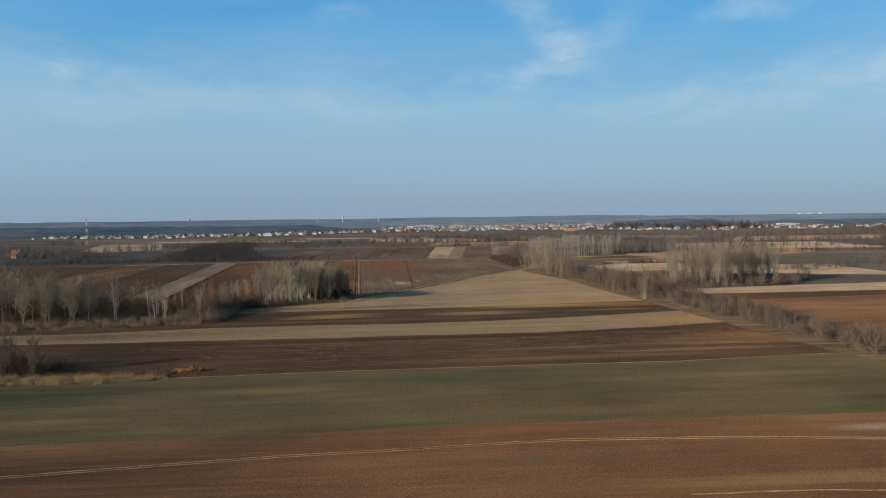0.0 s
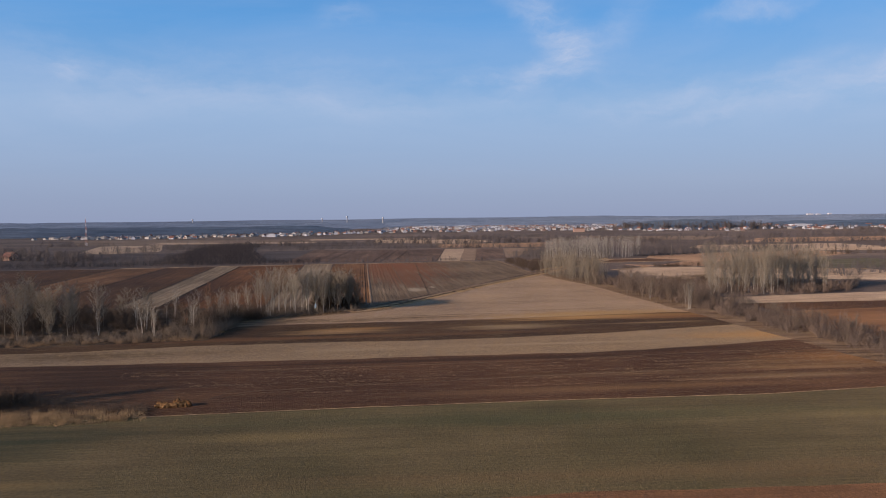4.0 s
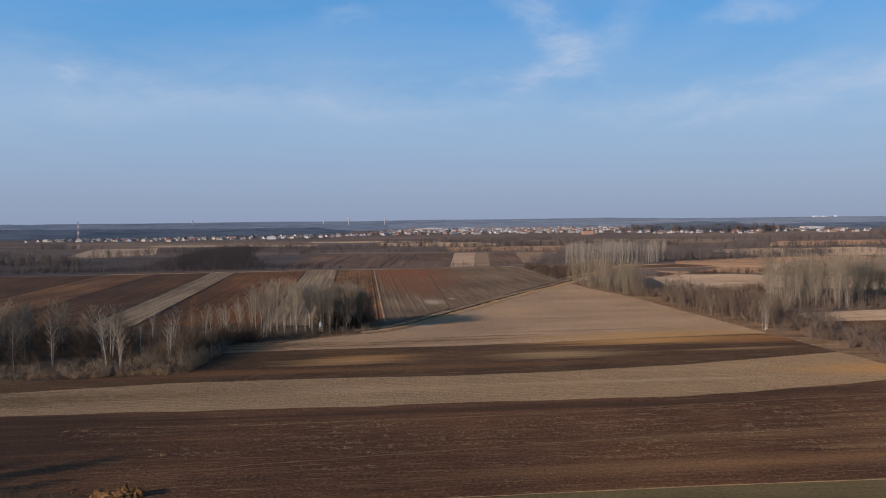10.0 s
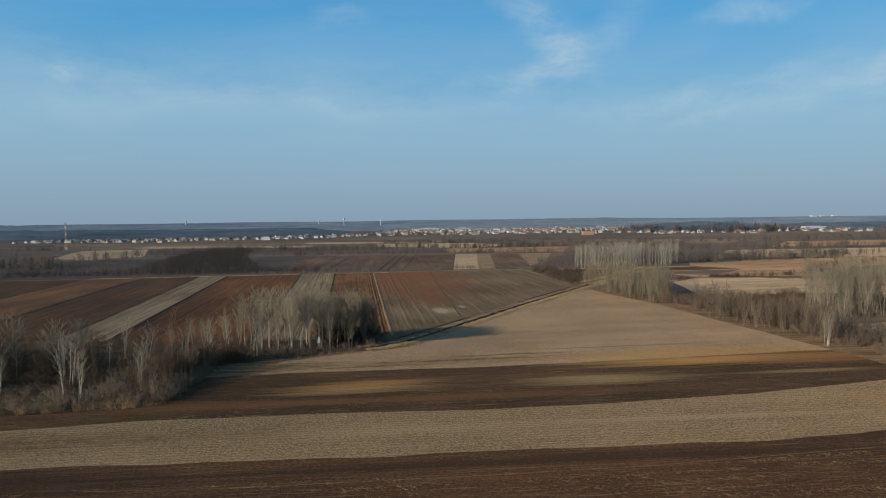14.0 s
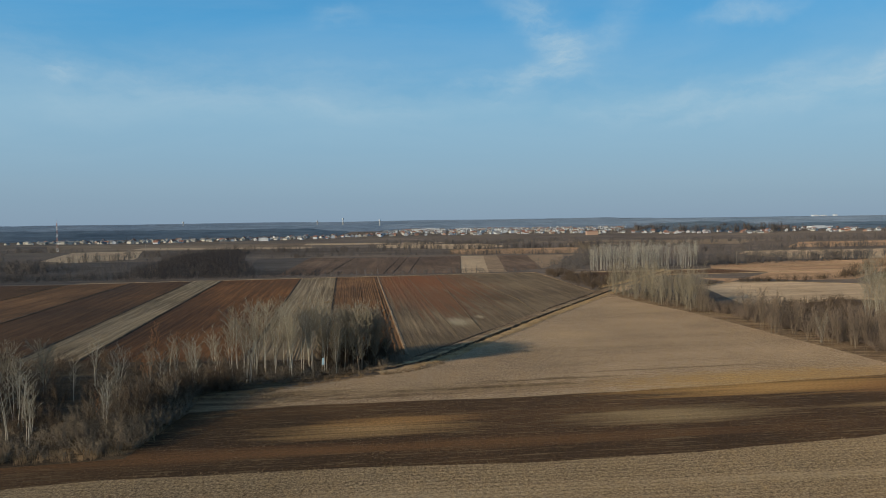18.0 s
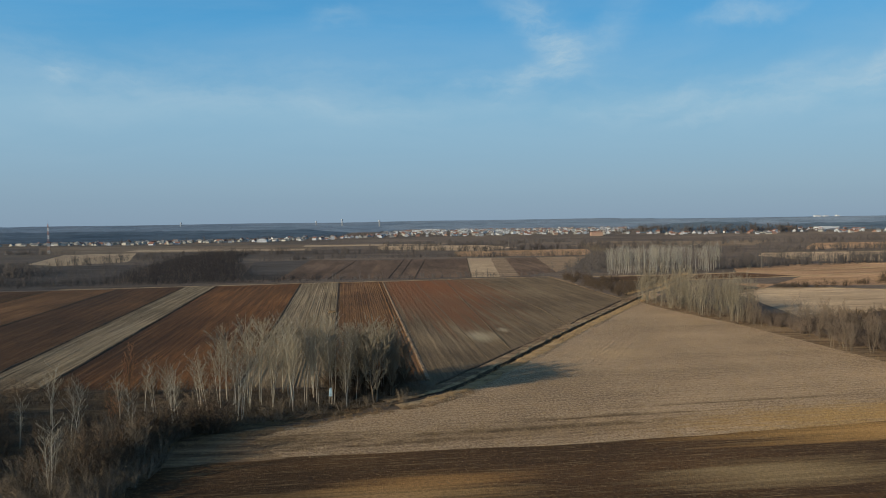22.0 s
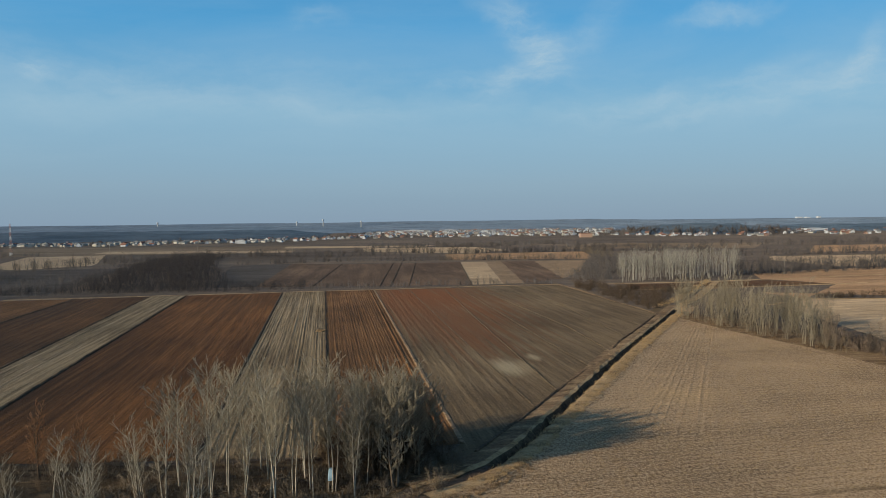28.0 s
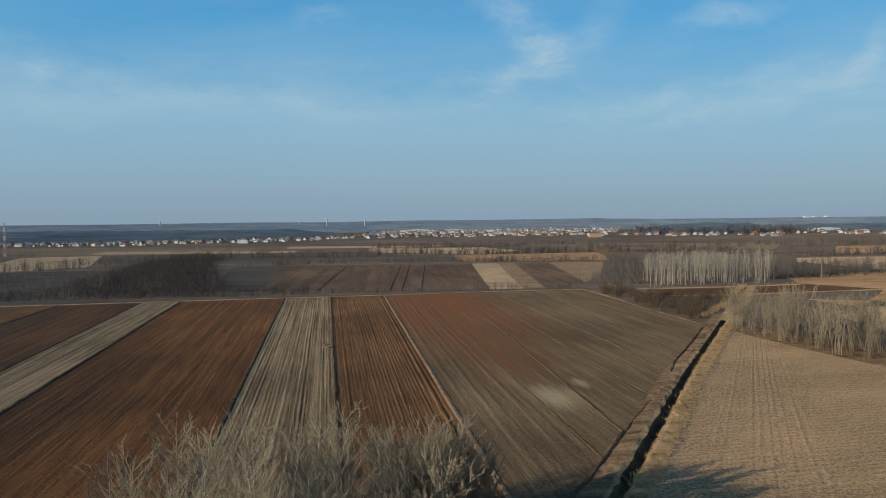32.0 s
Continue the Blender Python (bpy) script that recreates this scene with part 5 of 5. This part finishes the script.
stuff("hedge", big_shrubs, beside([(66, 362), (76, 318), (84, 280), (90, 240), (98, 190)], 75, 48, 13, 7, 0.5, 1.15), M_HEDGE, "tall grey-brown bare bushes in the hedge", "hedge", 31)
stuff("hedge", shrubs, beside([(70, 370), (80, 330), (90, 290), (96, 225), (104, 172)], 150, 19, 18, 6, 0.5, 1.3), M_SCRUB, "grey scrub behind the hedge", "hedge", 15)
stuff("tall_grass", grass_tufts, beside([(p[0] + 1.5, p[1]) for p in HEDGE], 620, 20, 3.5, 0, 0.3, 0.8), M_FLECK, "dry grass at the foot of the hedge", "grass", 16)
stuff("scrub", shrubs, inside([(34, 545), (44, 440), (60, 470), (95, 520), (58, 520), (50, 550)], 170, 21, 0.7, 1.4), M_BROWN, "low brown scrub beyond the ditch", "scrub", 17)
stuff("scrub", shrubs, inside([(84, 345), (104, 335), (108, 355), (128, 360), (128, 392), (88, 372)], 120, 22, 0.6, 1.3), M_BROWN, "brown scrub behind the hedge", "scrub", 18)
stuff("scrub", shrubs, beside([(96, 452), (118, 474), (160, 476), (230, 522)], 70, 23, 6, 0, 0.6, 1.3), M_BROWN, "brown scrub along a field edge", "scrub", 19)
stuff("road_grass", reed_tufts, beside([(52, 446), (77, 486), (97, 522), (117, 558)], 160, 24, 3, 4.5, 0.6, 1.2), M_DRY, "dry grass along the farm road", "grass", 20)
stuff("scrub", shrubs, inside([(49, 423), (54, 398), (61, 366), (70, 362), (76, 385), (70, 412), (60, 434)], 110, 26, 0.4, 1.1), M_SCRUB, "grey scrub under the corner copse", "scrub", 25)


# ---- far woods and hedgerows ----
def far_tree(seed, height, width, stems, twigs, r):
    """A bare tree seen from afar: upswept stems with a mist of twigs round the top."""
    rnd = random.Random(seed)
    V, F = [], []
    for _ in range(stems):
        q, f = rnd.uniform(0, 6.28), rnd.random() ** 0.5
        top = Vector((math.cos(q) * f * width * 0.45, math.sin(q) * f * width * 0.45, height * (1 - 0.4 * f * f) * rnd.uniform(0.8, 1.05)))
        foot = Vector((top.x * 0.25, top.y * 0.25, -0.3))
        sliver(V, F, foot, top, r * 1.3, rnd)
        for _ in range(twigs):
            a = foot.lerp(top, rnd.uniform(0.3, 0.95))
            sliver(V, F, a, a + turned((top - foot).normalized(), 0.15, rnd.uniform(0.4, 1.2), rnd) * height * rnd.uniform(0.12, 0.28), r, rnd)
    return as_tris(V, F)


def woods(name, spots, mat, label, seed, height=10.0, width=5.0, twigs=5, r=0.12):
    return stuff(name, [far_tree(seed * 10 + k, height, width * 1.4, 5, min(twigs, 5), r * 0.8) for k in range(4)], spots, mat, label, "woods", seed)


woods("woods", beside([(-330, 520), (-240, 528), (-200, 535), (-160, 537), (-125, 540), (-98, 546)], 640, 51, 30, 13, 0.25, 0.85), M_DARKWOOD, "bare dark woods behind the field ends", 51, 6, 5, 16, 0.08)
DARK_WOOD = [(-225, 540), (-140, 542), (-150, 600), (-185, 700), (-215, 800), (-235, 905), (-285, 880), (-265, 730), (-245, 620)]
woods("woods", [(x, y, q * min(1.0, 0.35 + to_line(x, y, DARK_WOOD + DARK_WOOD[:1]) / 24) * (0.85 + 0.5 * noise.noise((x * 0.03, y * 0.03, 8.0)))) for x, y, q in inside(DARK_WOOD, 1700, 52, 0.55, 1.25)], M_DARKWOOD, "dark bare wood among the fields", 52, 8.5, 6, 5, 0.09)
woods("scrub", inside([(-330, 512), (-232, 518), (-215, 545), (-240, 640), (-262, 730), (-300, 735), (-345, 720), (-420, 640)], 420, 72, 0.3, 0.75), M_WOODS, "bare scrub over the dull field", 72, 7, 5, 5, 0.1)
woods("woods", beside([(-98, 547), (-62, 551), (-20, 553), (30, 560)], 90, 53, 7, 2, 0.3, 0.65), M_WOODS, "thin scrub row along the field ends", 53, 8, 4)
woods("woods", inside([(36, 590), (46, 560), (62, 560), (72, 605), (100, 625), (150, 640), (120, 800), (98, 770), (64, 640)], 380, 54, 0.5, 1.0), M_WOODS, "brown bare wood beside the plantation", 54, 9, 5)
woods("woods", inside([(140, 585), (208, 608), (300, 640), (300, 660), (244, 655), (200, 640), (150, 622)], 220, 55, 0.6, 1.1), M_WOODS, "dark wood beside the plantation", 55, 11, 6)
woods("hedgerow", beside([(-190, 760), (-115, 792), (-20, 788), (40, 780), (90, 772)], 257, 56, 14, 4, 0.4, 0.8), M_WOODS, "bare hedgerow across the fields", 56, 8, 5)
woods("hedgerow", beside([(-20, 800), (60, 800), (125, 800), (130, 920)], 156, 57, 12, 0, 0.5, 0.9), M_SCRUB, "pale scrub row across the fields", 57, 8, 5)
woods("hedgerow", beside([(-120, 975), (12, 912), (120, 930), (260, 900)], 257, 58, 16, 0, 0.5, 1.0), M_WOODS, "bare hedgerow across the fields", 58, 9, 6, 10, 0.2)
woods("hedgerow", beside([(-350, 732), (-329, 746), (-312, 776)], 31, 59, 4, 0, 0.7, 1.1), M_WOODS, "row of small trees along the pale field", 59, 10, 6)
woods("hedgerow", beside([(-320, 800), (-250, 915), (-150, 900), (-60, 880)], 202, 60, 40, 0, 0.5, 1.0), M_WOODS, "bare trees between the fields", 60, 9, 6, 10, 0.2)
woods("hedgerow", beside([(-560, 800), (-470, 760), (-390, 700), (-320, 640)], 156, 61, 30, 0, 0.5, 1.0), M_WOODS, "bare trees behind the western fields", 61, 10, 6, 10, 0.2)
woods("hedgerow", beside([(-420, 645), (-360, 620), (-300, 600)], 101, 62, 20, 6, 0.5, 1.0), M_WOODS, "bare trees around a small house", 62, 11, 6, 10, 0.18)
woods("hedgerow", beside([(200, 800), (360, 830), (560, 860), (800, 900)], 296, 63, 22, 0, 0.5, 1.0), M_WOODS, "bare hedgerow towards the town", 63, 10, 7, 10, 0.22)
woods("hedgerow", beside([(240, 640), (330, 690), (480, 720), (700, 760)], 187, 64, 18, 0, 0.4, 0.9), M_WOODS, "bare hedgerow beside the pale field", 64, 9, 6, 10, 0.2)
woods("hedgerow", beside([(180, 480), (240, 560), (320, 600), (420, 610)], 117, 65, 10, 0, 0.4, 0.8), M_BROWN, "brown hedge beside the ochre field", 65, 8, 5, 10, 0.16)
woods("hedgerow", beside([(190, 400), (240, 430), (330, 450), (460, 470)], 171, 66, 24, 0, 0.5, 0.9), M_WOODS, "bare trees east of the fields", 66, 10, 6, 10, 0.16)
woods("hedgerow", beside([(140, 1040), (330, 1040), (560, 1080), (900, 1150)], 234, 67, 60, 0, 0.5, 1.0), M_WOODS, "bare woods before the town", 67, 10, 8, 9, 0.3)
woods("hedgerow", beside([(-110, 1100), (40, 1110), (150, 1190)], 187, 68, 50, 0, 0.5, 1.0), M_WOODS, "bare woods before the town", 68, 9, 8, 9, 0.3)
woods("hedgerow", beside([(-560, 975), (-500, 968), (-450, 965)], 60, 73, 14, 0, 0.5, 1.0), M_WOODS, "bare trees around the foot of the mast", 73, 9, 6, 5, 0.16)
woods("hedgerow", beside([(700, 1250), (1100, 1400), (1500, 1500)], 265, 69, 70, 0, 0.7, 1.2), M_WOODS, "bare woods beside the town", 69, 12, 9, 9, 0.35)


def forest(name, outline, height, cell, label, mat):
    """The rough canopy of a far forest, with walls down to the land."""
    xs, ys = [p[0] for p in outline], [p[1] for p in outline]
    nx, ny = int((max(xs) - min(xs)) / cell), int((max(ys) - min(ys)) / cell)

    def within(x, y):
        hit = False
        for (ax, ay), (bx, by) in zip(outline, outline[1:] + outline[:1]):
            if (ay > y) != (by > y) and x < (bx - ax) * (y - ay) / (by - ay) + ax:
                hit = not hit
        return hit
    verts, faces = [], []
    for j in range(ny + 1):
        for i in range(nx + 1):
            x, y = min(xs) + i * cell, min(ys) + j * cell
            x2, y2 = x + cell * 0.35 * noise.noise((x, y, 1)), y + cell * 0.35 * noise.noise((x, y, 7))
            h = height * (0.85 + 0.2 * noise.noise((x * 0.02, y * 0.02, 2)) + 0.16 * noise.noise((x * 0.31, y * 0.31, 3)))
            verts.append((x2, y2, hills(x, y) + (h * min(1.0, 0.03 + to_line(x, y, outline + outline[:1]) / (cell * 9)) if within(x, y) else -1)))
    w = nx + 1
    for j in range(ny):
        for i in range(nx):
            q = (j * w + i, j * w + i + 1, (j + 1) * w + i + 1, (j + 1) * w + i)
            if any(verts[k][2] > hills(verts[k][0], verts[k][1]) + 1 for k in q):
                faces.append(q)
    return tagged(new(name, mesh_from(name, verts, faces, [mat], smooth=True)), label, "forest", kind="stuff")


# these canopies carry painted distance haze in their colour
forest("forest", [(-1900, 1500), (-900, 1480), (-560, 1640), (-260, 1760), (-300, 2300), (-1900, 2400)], 15, 14, "dark bare forest beyond the houses", M_HAZEFOREST)
forest("forest", [(-2600, 2600), (-300, 2500), (-250, 3200), (-2600, 3300)], 16, 24, "distant forest with blue-grey haze in its colour", M_HAZEWOOD)
forest("forest", [(-250, 3000), (1500, 2900), (1600, 3500), (-250, 3500)], 14, 24, "distant forest with blue-grey haze in its colour", M_HAZEWOOD)
woods("woods", inside([(410, 1690), (600, 1590), (760, 1640), (700, 1800), (440, 1840)], 420, 71, 0.7, 1.1), M_WOODS, "dark park trees above the town roofs", 71, 20, 11, 12, 0.55)
forest("forest", [(880, 1760), (1700, 1900), (2200, 2300), (900, 2300)], 15, 16, "dark woods beside the town", M_HAZEFOREST)


far_rnd = random.Random(31)
for _ in range(26):
    x, y = far_rnd.uniform(-2500, 2300), far_rnd.uniform(2450, 4300)
    w, d = far_rnd.uniform(250, 800), far_rnd.uniform(60, 140)
    k = far_rnd.uniform(-0.12, 0.12)
    forest("forest", [(x - w / 2, y - d / 2 - k * w / 2), (x + w / 2, y - d / 2 + k * w / 2), (x + w / 2, y + d / 2 + k * w / 2), (x - w / 2, y + d / 2 - k * w / 2)], far_rnd.uniform(8, 15), 16, "strip of distant woodland tinted blue-grey for haze", M_HAZEFOREST if y < 2800 else M_HAZEWOOD)
forest("forest", [(410, 1690), (600, 1600), (760, 1650), (700, 1800), (440, 1840)], 24, 9, "dense dark park trees above the town roofs", M_HAZEFOREST)


# ---- houses ----
def box(bm, x0, x1, y0, y1, z0, z1):
    v = [bm.verts.new(p) for p in ((x0, y0, z0), (x1, y0, z0), (x1, y1, z0), (x0, y1, z0), (x0, y0, z1), (x1, y0, z1), (x1, y1, z1), (x0, y1, z1))]
    for f in ((0, 1, 5, 4), (1, 2, 6, 5), (2, 3, 7, 6), (3, 0, 4, 7), (4, 5, 6, 7)):
        bm.faces.new([v[k] for k in f])


def bm_mesh(name, bm, mat):
    me = bpy.data.meshes.new(name)
    bm.to_mesh(me)
    bm.free()
    me.materials.append(mat)
    return me


def house(label, wall_m, roof_m, w, d, h, pitch, storeys=1, chimney=True):
    root = tagged(new("house"), label, "house", "town houses")
    bm = bmesh.new()
    box(bm, -w / 2, w / 2, -d / 2, d / 2, -0.5, h)
    for s in (-1, 1):
        a = [bm.verts.new(p) for p in ((-w / 2, s * d / 2, h), (w / 2, s * d / 2, h), (0, s * d / 2, h + pitch))]
        bm.faces.new(a)
    part("wall", bm_mesh("wall", bm, wall_m), root)
    bm = bmesh.new()
    e = 0.5
    for s in (-1, 1):
        x0, x1 = 0, s * (w / 2 + e)
        z0, z1 = h + pitch, h - e * pitch / (w / 2)
        lo = [(x0, -d / 2 - e, z0), (x1, -d / 2 - e, z1), (x1, d / 2 + e, z1), (x0, d / 2 + e, z0)]
        v = [bm.verts.new(p) for p in lo] + [bm.verts.new((p[0], p[1], p[2] + 0.25)) for p in lo]
        for f in ((0, 1, 2, 3), (4, 5, 6, 7), (0, 1, 5, 4), (1, 2, 6, 5), (2, 3, 7, 6), (3, 0, 4, 7)):
            bm.faces.new([v[k] for k in f])
    bmesh.ops.recalc_face_normals(bm, faces=bm.faces)
    roof = part("roof", bm_mesh("roof", bm, roof_m), root)
    if chimney:
        bm = bmesh.new()
        box(bm, w * 0.12, w * 0.12 + 0.7, -0.4, 0.4, h + pitch * 0.5, h + pitch + 1.0)
        part("chimney", bm_mesh("chimney", bm, M_ROOF), roof)
    bm = bmesh.new()
    box(bm, -0.6, 0.6, -0.06, 0.06, -0.7, 0.7)
    pane = bm_mesh("window", bm, M_GLASS)
    for s in range(storeys):
        for x in (-w * 0.27, w * 0.27):
            o = part("window", pane, root)
            o.location = (x, -d / 2 - 0.03, 1.6 + 2.8 * s)
    return root


protos = [house("white rendered house with a red tiled roof", M_WALL, M_ROOF, 9, 12, 3.4, 3.6, 1), house("white house with a grey roof", M_WALL, M_ROOF2, 10, 10, 4.2, 4.4, 1),
          house("cream house with a steep red roof", M_YELWALL, M_ROOF, 9, 11, 5.6, 4.2, 2), house("white two-storey house with a red roof", M_WALL, M_ROOF, 11, 10, 5.8, 3.4, 2),
          house("low cream house with a grey roof", M_YELWALL, M_ROOF2, 8, 14, 3.2, 2.8, 1), house("orange rendered house with a red roof", M_ORWALL, M_ROOF, 9, 12, 3.6, 3.4, 1)]
rnd = random.Random(77)
near = beside([(-720, 1330), (-520, 1305), (-400, 1400), (-330, 1390), (-240, 1530), (-100, 1680)], 120, 81, 110, 30)
near += beside([(-110, 1690), (120, 1630), (280, 1600), (330, 1590), (620, 1480), (900, 1560), (1250, 1700)], 130, 82, 150, 40)
used = set()
for x, y, _ in near:
    p = protos[rnd.choice((0, 1, 1, 2, 3, 1, 4, 4, 0, 5))]
    k = rnd.uniform(0.5, 0.8)
    m = Matrix.LocRotScale((x, y, hills(x, y)), Euler((0, 0, rnd.choice((0, 1.57, 0.3, -0.4, 1.2)) + rnd.uniform(-0.2, 0.2))), (k, k, k))
    if p.name not in used:
        used.add(p.name)
        p.matrix_basis = m
    else:
        copy_thing(p, m).matrix_basis = m

assert len(used) == len(protos)


def far_house(w, d, h, pitch):
    V = [(-w, -d, -1), (w, -d, -1), (w, d, -1), (-w, d, -1), (-w, -d, h), (w, -d, h), (w, d, h), (-w, d, h), (0, -d, h + pitch), (0, d, h + pitch)]
    walls = [(0, 1, 5, 4), (1, 2, 6, 5), (2, 3, 7, 6), (3, 0, 4, 7), (4, 5, 8), (6, 7, 9)]
    roofs = [(5, 6, 9, 8), (7, 4, 8, 9)]
    return V, walls, roofs


def far_town(spots, wall_m, roof_m, seed):
    """Houses too far and too many to count, walls and roofs in one mesh."""
    r = random.Random(seed)
    verts, faces, idx = [], [], []
    for x, y, s in spots:
        V, walls, roofs = far_house(r.uniform(3, 5), r.uniform(3.5, 7), r.uniform(2.6, 5), r.uniform(1.8, 3))
        a, n = r.choice((0, 1.57, 0.4, 1.1)) + r.uniform(-0.2, 0.2), len(verts)
        c, d = math.cos(a) * s, math.sin(a) * s
        verts += [(p[0] * c - p[1] * d + x, p[0] * d + p[1] * c + y, p[2] * s + hills(x, y)) for p in V]
        faces += [tuple(q + n for q in f) for f in walls + roofs]
        idx += [0] * len(walls) + [1] * len(roofs)
    return tagged(new("far_houses", mesh_from("far_houses", verts, faces, [wall_m, roof_m], idx)), "far town houses with light walls and pitched roofs", "houses", kind="stuff")


TOWN = [(-200, 1720), (300, 1640), (420, 1900), (600, 2500), (-150, 2500)]
far_town(inside(TOWN, 330, 83, 0.6, 1.1), M_WALL, M_ROOF2, 1)
far_town(inside(TOWN, 160, 84, 0.6, 1.1), M_YELWALL, M_ROOF, 2)
far_town(inside([(600, 1700), (1250, 1760), (1700, 2200), (700, 2300)], 200, 85, 0.6, 1.1), M_WALL, M_ROOF, 3)
far_town(beside([(-760, 1345), (-520, 1325), (-400, 1425), (-300, 1440)], 190, 86, 130, 40, 0.4, 0.8), M_YELWALL, M_ROOF2, 4)


def hall(x, y, w, d, h, wall_m, roof_m, label):
    root = tagged(new("hall"), label, "building", "town halls")
    bm = bmesh.new()
    box(bm, -w / 2, w / 2, -d / 2, d / 2, -0.5, h)
    part("wall", bm_mesh("wall", bm, wall_m), root)
    bm = bmesh.new()
    box(bm, -w / 2 - 0.4, w / 2 + 0.4, -d / 2 - 0.4, d / 2 + 0.4, h, h + 0.6)
    box(bm, -w / 4, w / 4, -d / 8, d / 8, h + 0.6, h + 1.6)
    part("roof", bm_mesh("roof", bm, roof_m), root)
    root.location = (x, y, hills(x, y))
    return root


hall(269, 1505, 22, 12, 7, M_ORWALL, M_ROOF, "large orange building with a red roof")
hall(-339, 1372, 17, 9, 4, M_WALL, M_WALL, "long low white building among the houses")
for x, y, w in ((-113, 2320, 40), (-60, 2350, 60), (45, 2330, 50), (100, 2300, 30), (190, 2280, 36), (560, 1900, 45), (720, 1800, 40), (900, 1850, 50)):
    hall(x, y, w, 25, 6, M_WALL, M_ROOF2 if w < 45 else M_WALL, "long white factory hall in the town")
for x, y, w, h in ((1930, 3820, 30, 6), (1990, 3850, 22, 4), (2050, 3850, 14, 6)):
    hall(x, y, w, 20, h, M_WALL, M_WALL, "pale block on the skyline")
red = house("small house with a red tiled roof beside bare trees", M_ORWALL, M_ROOF, 9, 13, 3.2, 3.4, 1)
red.matrix_basis = pose(-383, 636, 0, 0, 0, 60)
stuff("town_trees", [as_tris(*grow_bush(900 + k, 8, 8, 4, 3, 0.35)) for k in range(4)], inside([(-700, 1345), (-400, 1420), (-100, 1700), (280, 1610), (620, 1500), (1250, 1720), (1300, 2300), (-150, 2500), (-300, 1650), (-700, 1420)], 1700, 91, 0.4, 1.15), M_WOODS, "bare garden trees among the houses", "woods", 91)

stuff("town_trees", [as_tris(*grow_bush(910 + k, 8, 8, 4, 4, 0.25, 0.8)) for k in range(4)], beside([(-740, 1305), (-520, 1285), (-400, 1370), (-330, 1370), (-240, 1500), (-100, 1640), (280, 1560), (620, 1450), (900, 1530), (1250, 1680)], 620, 92, 40, 0, 0.25, 0.7), M_WOODS, "bare garden trees before the houses", "woods", 93)


def water_tower(x, y, h, label):
    root = tagged(new("water_tower"), label, "tower", "water towers")
    V, F = [], []
    tube(V, F, [(0, 0, -1), (0, 0, h * 0.75)], [2.2, 1.8], 10)
    part("shaft", mesh_from("shaft", V, F, [M_CONC]), root)
    V, F = [], []
    tube(V, F, [(0, 0, h * 0.72), (0, 0, h * 0.8), (0, 0, h * 0.95), (0, 0, h)], [1.8, 4.0, 4.0, 0.5], 12)
    part("tank", mesh_from("tank", V, F, [M_WALL]), root)
    root.location = (x, y, hills(x, y))


for px, h in ((-580, 27), (-465, 36), (-300, 28), (-1180, 27)):
    water_tower(px, 3300, h, "white water tower on the horizon")


def mast(x, y, h):
    root = tagged(new("radio_mast"), "red and white steel lattice radio mast", "mast")
    n = 8
    for k in range(n):
        V, F = [], []
        z0, z1 = h * k / n, h * (k + 1) / n
        a, b = 1.2 * (1 - 0.7 * k / n), 1.2 * (1 - 0.7 * (k + 1) / n)
        c0 = [(a, a), (-a, a), (-a, -a), (a, -a)]
        c1 = [(b, b), (-b, b), (-b, -b), (b, -b)]
        for i in range(4):
            j = (i + 1) % 4
            tube(V, F, [(*c0[i], z0), (*c1[i], z1)], [0.075, 0.075], 4)
            tube(V, F, [(*c0[i], z0), (*c1[j], z1)], [0.035, 0.035], 4)
            tube(V, F, [(*c0[j], z0), (*c1[i], z1)], [0.035, 0.035], 4)
            tube(V, F, [(*c1[i], z1), (*c1[j], z1)], [0.035, 0.035], 4)
        part("section", mesh_from("section", V, F, [(M_STEEL, M_STEELRED)[k % 2]]), root)
    V, F = [], []
    tube(V, F, [(0, 0, h), (0, 0, h + 4)], [0.12, 0.04], 5)
    part("antenna", mesh_from("antenna", V, F, [M_STEEL]), root)
    root.location = (x, y, -0.3)


mast(-496, 987, 36)


def utility_pole():
    root = tagged(new("utility_pole"), "weathered wooden power-line pole with a crossarm", "pole", "power line poles")
    V, F = [], []
    tube(V, F, [(0, 0, -0.5), (0, 0, 9.0)], [0.16, 0.11], 6)
    part("pole", mesh_from("pole", V, F, [M_WOOD]), root)
    bm = bmesh.new()
    box(bm, -0.9, 0.9, -0.07, 0.07, 8.3, 8.45)
    part("crossarm", bm_mesh("crossarm", bm, M_WOOD), root)
    return root


pole = utility_pole()
places = [(48, 969), (115, 937), (-402, 1020), (174, 597), (-290, 985), (-180, 960), (190, 900), (270, 870)]
pole.location = (*places[0], 0)
for x, y in places[1:]:
    copy_thing(pole, pose(x, y, 0, 0, 0, 20))
